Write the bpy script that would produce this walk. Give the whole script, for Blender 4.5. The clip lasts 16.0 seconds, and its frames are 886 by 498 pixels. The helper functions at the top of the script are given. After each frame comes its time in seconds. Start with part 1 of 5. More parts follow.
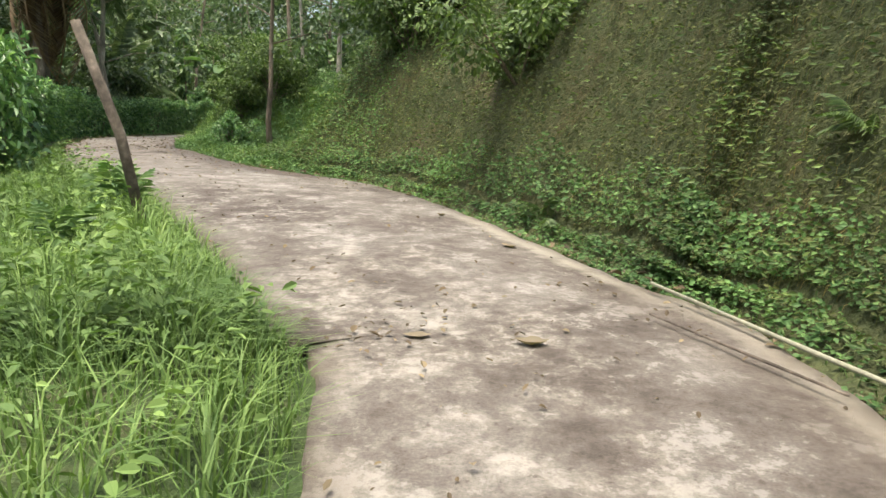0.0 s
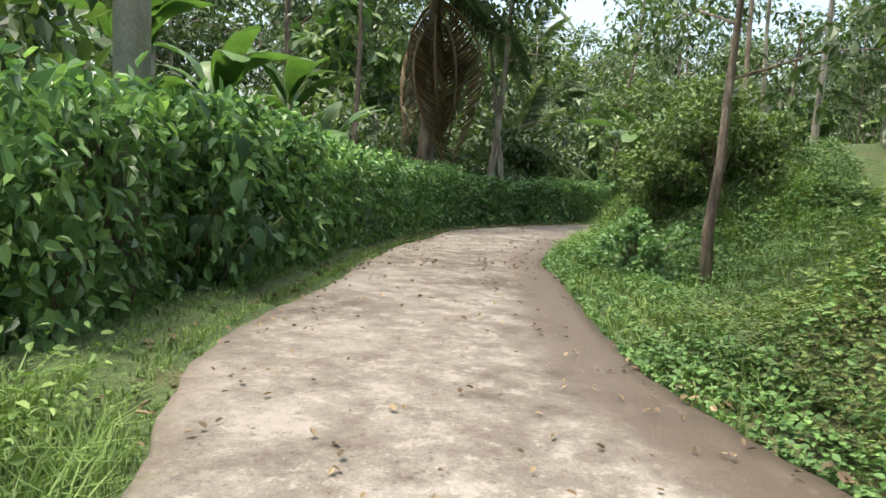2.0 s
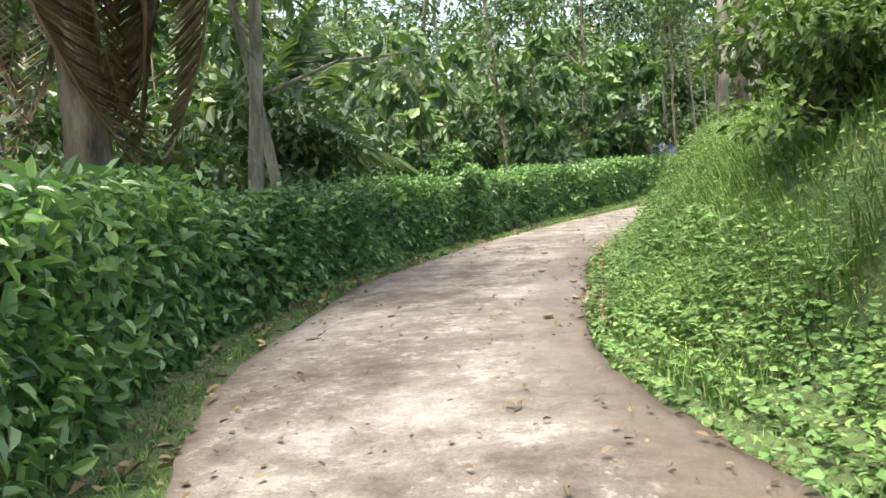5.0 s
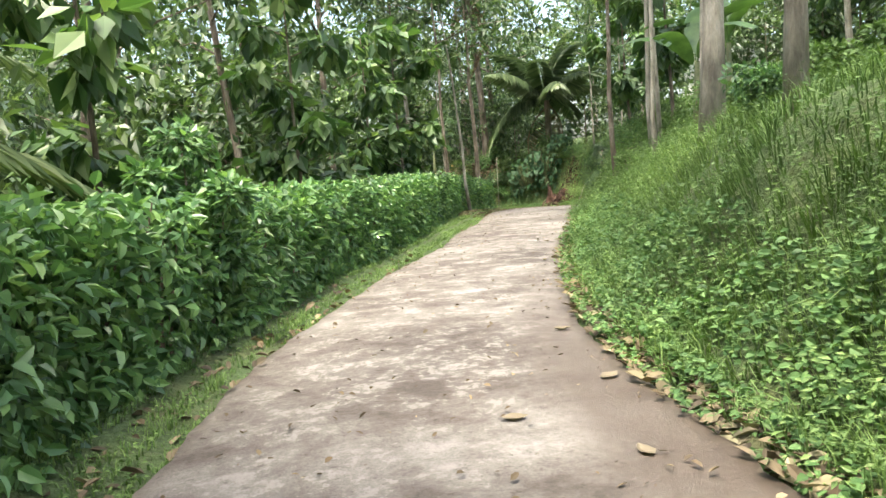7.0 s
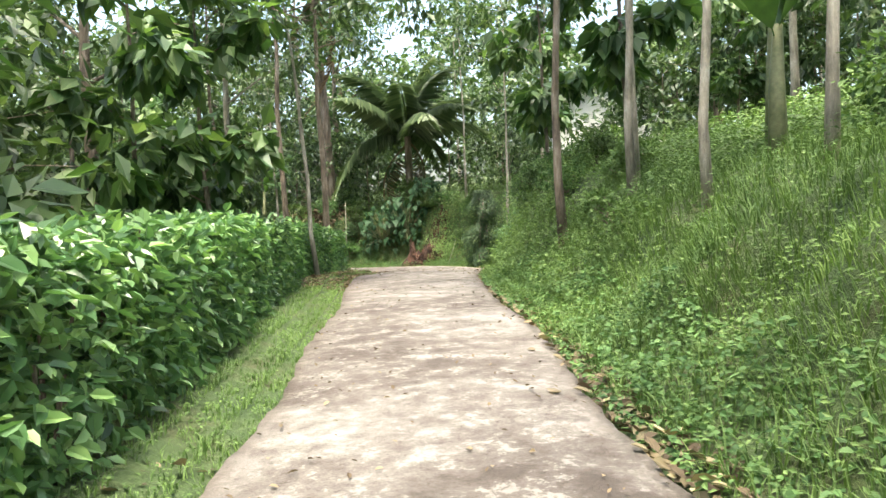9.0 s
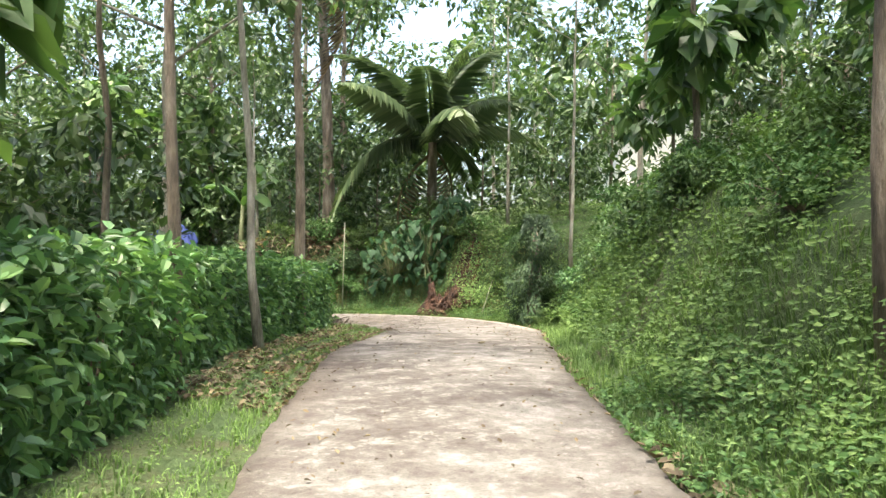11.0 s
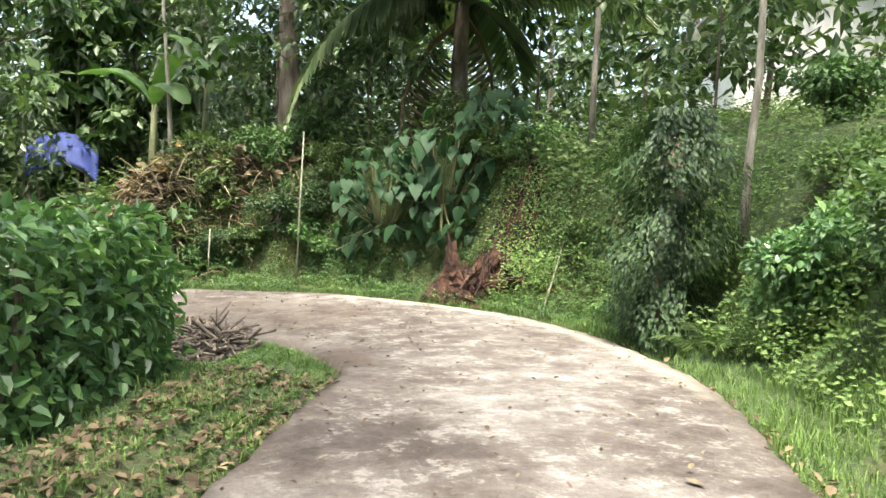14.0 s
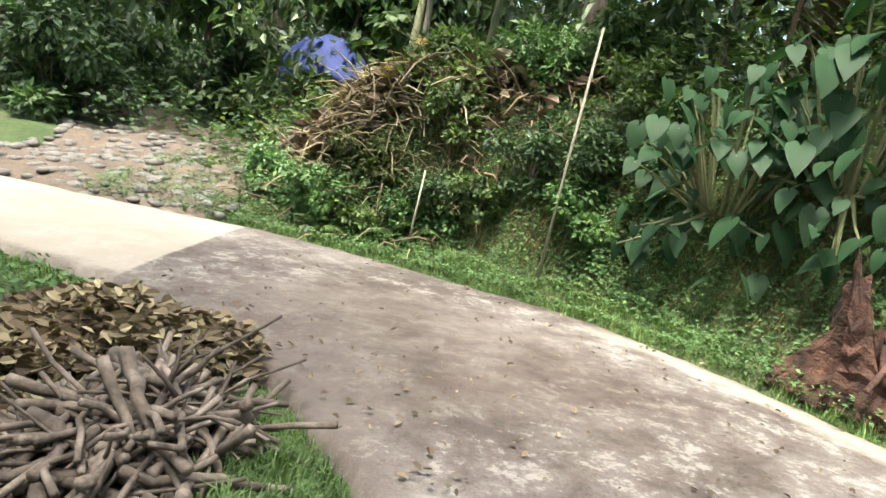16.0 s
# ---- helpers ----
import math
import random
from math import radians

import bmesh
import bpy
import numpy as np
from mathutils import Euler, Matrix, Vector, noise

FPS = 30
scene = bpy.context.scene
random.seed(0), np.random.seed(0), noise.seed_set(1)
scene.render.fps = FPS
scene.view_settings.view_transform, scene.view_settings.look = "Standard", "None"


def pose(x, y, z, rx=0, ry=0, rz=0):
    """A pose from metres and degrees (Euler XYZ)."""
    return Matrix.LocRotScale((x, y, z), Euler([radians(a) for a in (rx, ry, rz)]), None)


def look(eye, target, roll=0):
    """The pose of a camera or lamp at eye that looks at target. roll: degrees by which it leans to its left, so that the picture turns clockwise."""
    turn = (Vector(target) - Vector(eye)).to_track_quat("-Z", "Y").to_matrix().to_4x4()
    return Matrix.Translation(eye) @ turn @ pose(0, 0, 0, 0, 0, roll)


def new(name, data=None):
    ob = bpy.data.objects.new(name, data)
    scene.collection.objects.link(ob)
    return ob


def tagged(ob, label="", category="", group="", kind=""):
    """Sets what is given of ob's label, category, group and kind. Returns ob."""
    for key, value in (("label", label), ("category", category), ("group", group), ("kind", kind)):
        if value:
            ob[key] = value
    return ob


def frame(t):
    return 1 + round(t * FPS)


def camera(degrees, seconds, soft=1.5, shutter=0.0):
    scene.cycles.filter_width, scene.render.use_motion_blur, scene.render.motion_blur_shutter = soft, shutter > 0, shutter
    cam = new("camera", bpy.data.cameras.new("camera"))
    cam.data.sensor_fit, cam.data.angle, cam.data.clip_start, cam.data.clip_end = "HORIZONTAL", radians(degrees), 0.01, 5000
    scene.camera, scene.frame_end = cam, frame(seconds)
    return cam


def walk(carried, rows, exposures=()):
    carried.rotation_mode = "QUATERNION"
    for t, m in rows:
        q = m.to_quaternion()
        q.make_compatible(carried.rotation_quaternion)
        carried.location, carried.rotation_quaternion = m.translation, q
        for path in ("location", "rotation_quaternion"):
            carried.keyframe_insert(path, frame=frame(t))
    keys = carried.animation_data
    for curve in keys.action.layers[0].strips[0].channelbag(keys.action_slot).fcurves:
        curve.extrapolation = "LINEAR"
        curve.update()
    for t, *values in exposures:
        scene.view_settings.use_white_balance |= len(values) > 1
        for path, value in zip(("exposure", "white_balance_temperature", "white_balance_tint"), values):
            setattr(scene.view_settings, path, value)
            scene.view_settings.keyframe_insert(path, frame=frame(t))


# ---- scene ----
cam = camera(63.2, 16.0)
PATH = [
    (0, (0.029, 0.029, 0.876), (0.033, 1.994, 0.499), 1.7),
    (0.5, (-0.09, 1.488, 0.92), (-0.372, 3.437, 0.567), 3.7),
    (1, (-0.345, 2.908, 0.947), (-0.971, 4.784, 0.645), 2.9),
    (1.5, (-0.793, 4.249, 0.975), (-1.677, 6.025, 0.722), 2.7),
    (2, (-1.38, 5.434, 1.013), (-2.456, 7.106, 0.797), 2.8),
    (2.5, (-2.034, 6.456, 1.035), (-3.137, 8.112, 0.833), 0.2),
    (3, (-2.788, 7.474, 1.036), (-3.818, 9.169, 0.776), -3.3),
    (3.5, (-3.562, 8.534, 1.038), (-4.429, 10.31, 0.73), -4.9),
    (4, (-4.275, 9.619, 1.036), (-4.938, 11.491, 0.8), -5.4),
    (4.2, (-4.548, 10.051, 1.03), (-5.154, 11.946, 0.822), -5.3),
    (6.3, (-6.552, 15.038, 0.981), (-6.452, 17.019, 0.729), -3.5),
    (6.5, (-6.634, 15.593, 0.96), (-6.436, 17.569, 0.718), -3.8),
    (7, (-6.671, 16.999, 0.918), (-6.226, 18.938, 0.71), -4.7),
    (7.5, (-6.56, 18.337, 0.894), (-5.925, 20.227, 0.734), -4.4),
    (8, (-6.335, 19.634, 0.899), (-5.56, 21.475, 0.796), -4.0),
    (8.5, (-5.976, 20.946, 0.901), (-5.101, 22.741, 0.792), -3.7),
    (9, (-5.483, 22.281, 0.873), (-4.589, 24.067, 0.778), -2.4),
    (9.5, (-4.885, 23.63, 0.856), (-4.006, 25.425, 0.782), -0.7),
    (9.7, (-4.637, 24.152, 0.862), (-3.76, 25.948, 0.801), -0.1),
    (11.8, (-2.673, 28.925, 0.87), (-1.824, 30.735, 0.877), 0.8),
    (12, (-2.463, 29.378, 0.872), (-1.623, 31.193, 0.867), 0.8),
    (12.5, (-2.007, 30.262, 0.84), (-1.197, 32.083, 0.682), 0.3),
    (13, (-1.477, 31.192, 0.843), (-0.679, 33.012, 0.615), 0.0),
    (13.5, (-0.999, 32.162, 0.821), (-0.204, 33.984, 0.599), 1.0),
    (14, (-0.641, 33.002, 0.785), (0.145, 34.833, 0.606), 2.2),
    (14.5, (-0.226, 33.799, 0.738), (0.462, 35.661, 0.493), 2.6),
    (15, (0.161, 34.614, 0.662), (0.635, 36.544, 0.444), 4.1),
    (15.5, (0.435, 35.547, 0.585), (0.665, 37.519, 0.348), 8.0),
    (16, (0.593, 36.568, 0.495), (0.531, 38.54, 0.165), 11.0),
]
walk(cam, [(t, look(eye, target, roll)) for t, eye, target, roll in PATH], [(0, 1.6, 6900, 3), (1.6, 1.7, 6900, 3), (3, 2.15, 6900, 3), (7, 2.45, 6800, 3), (13, 2.6, 6700, 4), (16, 2.45, 6500, 5)])

# ---- light ----
SUN_HIGH, SUN_TURN = 74.0, 215.0   # degrees above the horizon; compass turn of the sun
world = bpy.data.worlds.new("sky")
scene.world = world
world.use_nodes = True
wn = world.node_tree
sky = wn.nodes.new("ShaderNodeTexSky")
sky.sky_type, sky.sun_disc = "NISHITA", False
sky.sun_elevation, sky.sun_rotation = radians(SUN_HIGH), radians(SUN_TURN)
sky.dust_density, sky.air_density, sky.ozone_density = 6.0, 1.0, 1.0
wn.links.new(sky.outputs[0], wn.nodes["Background"].inputs[0])
wn.nodes["Background"].inputs[1].default_value = 0.15
sun = new("sun", bpy.data.lights.new("sun", "SUN"))
sun.data.energy, sun.data.angle, sun.data.color = 1.5, radians(10.0), (1.0, 0.95, 0.86)
away = Vector((math.sin(radians(SUN_TURN)) * math.cos(radians(SUN_HIGH)), math.cos(radians(SUN_TURN)) * math.cos(radians(SUN_HIGH)), math.sin(radians(SUN_HIGH))))
sun.matrix_world = look(away * 60, (0, 0, 0))


# ---- materials ----
def nodes_of(name):
    m = bpy.data.materials.new(name)
    m.use_nodes = True
    t = m.node_tree
    return m, t, t.nodes["Principled BSDF"], t.links


def ramp_of(t, stops):
    r = t.nodes.new("ShaderNodeValToRGB")
    while len(r.color_ramp.elements) < len(stops):
        r.color_ramp.elements.new(0.5)
    for e, (at, c) in zip(r.color_ramp.elements, stops):
        e.position, e.color = at, (*c, 1)
    return r


def noise_of(t, scale, detail=6.0, rough=0.6, stretch=None):
    co = t.nodes.new("ShaderNodeTexCoord")
    n = t.nodes.new("ShaderNodeTexNoise")
    n.inputs["Scale"].default_value, n.inputs["Detail"].default_value, n.inputs["Roughness"].default_value = scale, detail, rough
    if stretch:
        mp = t.nodes.new("ShaderNodeMapping")
        mp.inputs["Scale"].default_value = stretch
        t.links.new(co.outputs["Object"], mp.inputs["Vector"])
        t.links.new(mp.outputs[0], n.inputs["Vector"])
    else:
        t.links.new(co.outputs["Object"], n.inputs["Vector"])
    return n


def mixed(t, kind, fac, a, b):
    x = t.nodes.new("ShaderNodeMix")
    x.data_type, x.blend_type = "RGBA", kind
    for sock, v in ((x.inputs[0], fac), (x.inputs[6], a), (x.inputs[7], b)):
        if hasattr(v, "links"):
            t.links.new(v, sock)
        elif isinstance(v, tuple):
            sock.default_value = (*v, 1)
        else:
            sock.default_value = v
    return x.outputs[2]


def bumped(t, p, height, strength, dist):
    b = t.nodes.new("ShaderNodeBump")
    b.inputs["Strength"].default_value, b.inputs["Distance"].default_value = strength, dist
    t.links.new(height, b.inputs["Height"])
    t.links.new(b.outputs[0], p.inputs["Normal"])


def surface(name, stops, scale, rough=0.9, fine=60.0, bump=0.4, dist=0.01, stretch=None, metal=0.0):
    """Two scales of noise through a ramp, and fine relief."""
    m, t, p, link = nodes_of(name)
    a, b = noise_of(t, scale, stretch=stretch), noise_of(t, fine, 4, stretch=stretch)
    r = ramp_of(t, stops)
    link.new(a.outputs[0], r.inputs[0])
    col = mixed(t, "OVERLAY", 0.5, r.outputs[0], b.outputs[0])
    link.new(col, p.inputs["Base Color"])
    p.inputs["Roughness"].default_value, p.inputs["Metallic"].default_value = rough, metal
    bumped(t, p, b.outputs[0], bump, dist)
    return m


def foliage(name, dark, mid, light, gloss=0.45, through_light=0.3, patch=0.8, shine=0.5):
    """Leaves: a tone of its own for each leaf, slow patches over the plant, some light shining through."""
    m, t, p, link = nodes_of(name)
    g = t.nodes.new("ShaderNodeNewGeometry")
    r = ramp_of(t, [(0.0, dark), (0.5, mid), (0.95, light), (1.0, tuple(min(1, c * 1.25) for c in light))])
    link.new(g.outputs["Random Per Island"], r.inputs[0])
    n = noise_of(t, patch, 3)
    r2 = ramp_of(t, [(0.3, (0.55, 0.6, 0.55)), (0.7, (1.25, 1.2, 1.0))])
    link.new(n.outputs[0], r2.inputs[0])
    col = mixed(t, "MULTIPLY", 1.0, r.outputs[0], r2.outputs[0])
    link.new(col, p.inputs["Base Color"])
    p.inputs["Roughness"].default_value, p.inputs["Specular IOR Level"].default_value = gloss, shine
    tr = t.nodes.new("ShaderNodeBsdfTranslucent")
    link.new(mixed(t, "MULTIPLY", 1.0, col, (1.35, 1.5, 0.75)), tr.inputs[0])
    mx = t.nodes.new("ShaderNodeMixShader")
    mx.inputs[0].default_value = through_light
    link.new(p.outputs[0], mx.inputs[1])
    link.new(tr.outputs[0], mx.inputs[2])
    link.new(mx.outputs[0], t.nodes["Material Output"].inputs[0])
    return m


M_HEDGE = foliage("hedge_leaf", (0.055, 0.12, 0.058), (0.12, 0.235, 0.11), (0.22, 0.35, 0.155), 0.33, 0.3, shine=0.45)
M_VINE = foliage("vine_leaf", (0.022, 0.05, 0.022), (0.04, 0.085, 0.034), (0.08, 0.135, 0.055), 0.6)
M_WEED = foliage("weed_leaf", (0.035, 0.065, 0.02), (0.075, 0.13, 0.035), (0.13, 0.19, 0.06), 0.6)
M_GRASS = foliage("grass_blade", (0.06, 0.115, 0.028), (0.11, 0.185, 0.05), (0.2, 0.27, 0.09), 0.6)
M_LUSH = foliage("lush_weed_leaf", (0.07, 0.125, 0.042), (0.118, 0.195, 0.066), (0.18, 0.265, 0.1), 0.6, 0.25, shine=0.3)
M_CARPET = foliage("round_weed_leaf", (0.045, 0.1, 0.036), (0.08, 0.16, 0.056), (0.12, 0.21, 0.078), 0.6, 0.2, shine=0.3)
M_STRAW = foliage("dry_stalk", (0.11, 0.088, 0.058), (0.2, 0.165, 0.11), (0.32, 0.275, 0.195), 0.85, 0.1)
M_YELLOW = foliage("yellowed_leaf", (0.22, 0.15, 0.055), (0.34, 0.25, 0.1), (0.42, 0.33, 0.16), 0.7, 0.25)
M_DRYGRASS = foliage("dry_grass_blade", (0.07, 0.058, 0.018), (0.12, 0.098, 0.034), (0.19, 0.16, 0.065), 0.75)
M_TREE = foliage("tree_leaf", (0.024, 0.05, 0.022), (0.06, 0.105, 0.045), (0.13, 0.185, 0.085), 0.45, 0.28)
M_MOSS = foliage("mossy_leaf", (0.032, 0.045, 0.014), (0.058, 0.075, 0.024), (0.1, 0.115, 0.04), 0.8)
M_TEAK = foliage("broad_tree_leaf", (0.03, 0.07, 0.025), (0.065, 0.13, 0.045), (0.135, 0.205, 0.08), 0.5, 0.3)
M_PALM = foliage("palm_leaflet", (0.045, 0.075, 0.04), (0.085, 0.125, 0.07), (0.15, 0.19, 0.12))
M_BANANA = foliage("banana_leaf", (0.035, 0.085, 0.03), (0.065, 0.13, 0.045), (0.12, 0.19, 0.075), 0.45, 0.3, patch=5.0)
M_STEM = surface("green_stalk", [(0.3, (0.08, 0.1, 0.04)), (0.7, (0.2, 0.2, 0.1))], 8, 0.6, 40, 0.3, 0.004)
M_TARO = foliage("taro_leaf", (0.012, 0.036, 0.018), (0.022, 0.058, 0.027), (0.042, 0.09, 0.042), 0.6, 0.2, shine=0.2)
M_DEAD = foliage("dead_frond", (0.08, 0.05, 0.032), (0.17, 0.11, 0.072), (0.27, 0.2, 0.14), 0.8, 0.15)
M_LITTER = foliage("dry_leaf", (0.055, 0.038, 0.026), (0.115, 0.083, 0.056), (0.22, 0.17, 0.12), 0.85, 0.1)
M_BARK = surface("bark", [(0.35, (0.06, 0.048, 0.036)), (0.52, (0.18, 0.14, 0.105)), (0.68, (0.3, 0.26, 0.21))], 9, 0.95, 60, 1.0, 0.03, (1, 1, 0.22))
M_PALEBARK = surface("pale_bark", [(0.35, (0.13, 0.115, 0.09)), (0.52, (0.28, 0.25, 0.2)), (0.68, (0.42, 0.39, 0.33))], 8, 0.9, 60, 0.8, 0.02, (1, 1, 0.3))
M_WOOD = surface("dead_stick", [(0.35, (0.035, 0.027, 0.021)), (0.55, (0.11, 0.088, 0.07)), (0.72, (0.23, 0.19, 0.155))], 9, 0.9, 60, 0.6, 0.006)
M_REDROOT = surface("rotten_red_wood", [(0.35, (0.012, 0.006, 0.004)), (0.52, (0.055, 0.025, 0.015)), (0.7, (0.125, 0.062, 0.04))], 9, 0.95, 50, 1.0, 0.02)
M_BAMBOO = surface("dry_bamboo", [(0.3, (0.17, 0.17, 0.12)), (0.7, (0.28, 0.27, 0.2))], 5, 0.7, 40, 0.3, 0.004)


def road_material():
    m, t, p, link = nodes_of("worn_concrete")
    big, mid, fine = noise_of(t, 0.9, 5, 0.6), noise_of(t, 4.5, 12, 0.75), noise_of(t, 110, 5, 0.7)
    grit = noise_of(t, 24, 8, 0.75)
    r = ramp_of(t, [(0.41, (0.055, 0.043, 0.036)), (0.46, (0.088, 0.073, 0.063)), (0.51, (0.122, 0.106, 0.094)), (0.56, (0.165, 0.149, 0.135)), (0.63, (0.24, 0.223, 0.207))])
    link.new(mixed(t, "MIX", 0.55, big.outputs[0], mid.outputs[0]), r.inputs[0])
    col = mixed(t, "OVERLAY", 0.75, r.outputs[0], fine.outputs[0])
    # pale worn skin breaking off in flakes over the darker concrete
    flake = ramp_of(t, [(0.0, (0, 0, 0)), (0.535, (0, 0, 0)), (0.56, (0.6, 0.6, 0.6)), (1.0, (0.75, 0.75, 0.75))])
    link.new(mixed(t, "MIX", 0.45, mid.outputs[0], grit.outputs[0]), flake.inputs[0])
    col = mixed(t, "MIX", flake.outputs[0], col, (0.265, 0.247, 0.23))
    # dark pits and crumbs
    pit = ramp_of(t, [(0.0, (0.35, 0.3, 0.26)), (0.36, (0.45, 0.4, 0.36)), (0.42, (1, 1, 1))])
    link.new(grit.outputs[0], pit.inputs[0])
    col = mixed(t, "MULTIPLY", 0.8, col, pit.outputs[0])
    # hairline cracks
    co, wob = t.nodes.new("ShaderNodeTexCoord"), t.nodes.new("ShaderNodeTexVoronoi")
    wob.feature = "DISTANCE_TO_EDGE"
    wob.inputs["Scale"].default_value = 0.75
    shift = mixed(t, "LINEAR_LIGHT", 0.12, co.outputs["Object"], mid.outputs["Color"])
    link.new(shift, wob.inputs["Vector"])
    crack = ramp_of(t, [(0.0, (0.4, 0.35, 0.3)), (0.006, (0.55, 0.5, 0.45)), (0.014, (1, 1, 1))])
    link.new(wob.outputs["Distance"], crack.inputs[0])
    col = mixed(t, "MULTIPLY", 0.25, col, crack.outputs[0])

    def stain(name, colour, lo, hi, strength):
        """Mixes a colour in where the road's attribute, frayed by noise, passes a threshold."""
        nonlocal col
        at = t.nodes.new("ShaderNodeAttribute")
        at.attribute_name = name
        add = t.nodes.new("ShaderNodeMath")
        add.operation = "MULTIPLY_ADD"
        link.new(mid.outputs[0], add.inputs[0])
        add.inputs[1].default_value = 0.9
        link.new(at.outputs["Fac"], add.inputs[2])
        half = t.nodes.new("ShaderNodeMath")
        half.operation = "MULTIPLY"
        half.inputs[1].default_value = 0.5
        link.new(add.outputs[0], half.inputs[0])
        e = ramp_of(t, [(0.0, (0, 0, 0)), (lo, (0, 0, 0)), (hi, (strength,) * 3)])
        link.new(half.outputs[0], e.inputs[0])
        col = mixed(t, "MIX", e.outputs[0], col, colour)
        return e.outputs[0]

    stain("pale_tint", (0.36, 0.325, 0.27), 0.42, 0.62, 0.7)
    stain("across", (0.08, 0.058, 0.042), 0.66, 0.76, 0.7)
    wet = stain("mud_tone", (0.068, 0.048, 0.035), 0.4, 0.6, 0.8)
    link.new(col, p.inputs["Base Color"])
    gloss = ramp_of(t, [(0.0, (0.85, 0.85, 0.85)), (1.0, (0.42, 0.42, 0.42))])
    link.new(wet, gloss.inputs[0])
    link.new(gloss.outputs[0], p.inputs["Roughness"])
    bumped(t, p, mixed(t, "MIX", 0.5, mid.outputs[0], grit.outputs[0]), 0.7, 0.025)
    return m


def soil_material():
    m, t, p, link = nodes_of("soil_and_moss")
    big, fine = noise_of(t, 1.4, 8, 0.7), noise_of(t, 30, 5)
    r = ramp_of(t, [(0.35, (0.035, 0.065, 0.018)), (0.52, (0.055, 0.085, 0.026)), (0.66, (0.075, 0.075, 0.032)), (0.8, (0.12, 0.085, 0.045))])
    link.new(big.outputs[0], r.inputs[0])
    bare = ramp_of(t, [(0.3, (0.03, 0.02, 0.011)), (0.5, (0.075, 0.05, 0.024)), (0.7, (0.15, 0.1, 0.048))])
    link.new(noise_of(t, 2.6, 8, 0.7, (1, 1, 2.0)).outputs[0], bare.inputs[0])
    at = t.nodes.new("ShaderNodeAttribute")
    at.attribute_name = "earth"
    half = t.nodes.new("ShaderNodeMath")
    half.operation = "MULTIPLY"
    half.inputs[1].default_value = 0.35
    link.new(at.outputs["Fac"], half.inputs[0])
    col = mixed(t, "MIX", half.outputs[0], r.outputs[0], bare.outputs[0])
    link.new(mixed(t, "OVERLAY", 0.6, col, fine.outputs[0]), p.inputs["Base Color"])
    p.inputs["Roughness"].default_value = 0.95
    bumped(t, p, fine.outputs[0], 1.0, 0.04)
    return m


M_ROAD, M_SOIL = road_material(), soil_material()

# ---- the lie of the land ----
CENTRE = [(0.55, -6), (0.5, 1.5), (0.06, 3.28), (-1.47, 6.23), (-3.12, 8.03), (-4.25, 10.1), (-5.0, 11.35), (-5.6, 12.9), (-6.35, 15.2),
          (-6.45, 17.6), (-6.2, 19.6), (-5.5, 22.0), (-4.3, 24.8), (-3.2, 27.2), (-2.0, 30.0), (-1.0, 32.2), (0.4, 34.75), (1.45, 36.6),
          (1.72, 38.0), (1.3, 39.2), (0.5, 40.05), (-0.62, 40.72), (-2.2, 41.1), (-4.5, 41.0), (-8.0, 40.2), (-14.0, 38.0)]
LEVEL = [-0.02, 0.07, 0.11, 0.18, 0.19, 0.185, 0.17, 0.155, 0.12, 0.065, 0.045, 0.03, 0.015, 0.03, 0.0, -0.025, -0.195, -0.35, -0.42, -0.45, -0.48, -0.5, -0.52, -0.52, -0.5, -0.4]
HALF = [0.8, 0.82, 0.9, 1.02, 0.96, 0.88, 0.82, 0.85, 0.9, 1.0, 0.9, 0.85, 0.78, 0.82, 0.85, 0.98, 1.05, 1.12, 1.2, 1.2, 1.15, 1.0, 0.9, 0.9, 0.9, 0.9]
# along the road, in control points: bank's height, its run, the verge before it
BANK = [(0, 1.9, 0.9, 0.15), (2.5, 1.9, 0.9, 0.15), (3.6, 1.5, 1.2, 0.25), (4.5, 0.6, 1.8, 0.8), (5.5, 0.5, 1.6, 0.8), (7, 1.2, 1.1, 0.35), (8, 1.05, 0.9, 0.25), (10.5, 1.05, 0.9, 0.2),
        (12, 1.05, 1.2, 0.25), (13.5, 1.0, 1.2, 0.3), (15, 1.35, 0.85, 0.28), (16.5, 1.5, 1.0, 0.35), (17.5, 1.7, 1.4, 0.4), (18.5, 1.8, 1.6, 0.35), (19.5, 1.5, 0.7, 0.45), (20.8, 1.35, 0.6, 0.55),
        (21.4, 0.9, 0.6, 0.45), (22, 0.25, 2.0, 0.3), (25, 0.25, 2.0, 0.3)]
# the slope of the ground behind the bank
RISE = [(0, 0.15), (4, 0.08), (11, 0.06), (13, 0.2), (17.5, 0.24), (19, 0.12), (22, 0.06), (25, 0.06)]
# the same for the left verge's width
VERGE = [(0, 2.2), (2.5, 1.6), (3.5, 0.7), (5, 0.35), (8, 0.25), (11, 0.3), (14, 0.6), (15.5, 0.75), (17, 0.7), (18.5, 0.12), (20.5, 0.12), (22, 0.5), (25, 0.5)]


def spline(table, us):
    """Catmull-Rom through the rows of a table at the parameters us."""
    p = np.array(table, float)
    p = np.vstack([2 * p[0] - p[1], p, 2 * p[-1] - p[-2]])
    i = np.clip(us.astype(int), 0, len(table) - 2)
    f = (us - i)[:, None]
    a, b, c, d = p[i], p[i + 1], p[i + 2], p[i + 3]
    return 0.5 * (2 * b + (c - a) * f + (2 * a - 5 * b + 4 * c - d) * f**2 + (3 * b - a - 3 * c + d) * f**3)


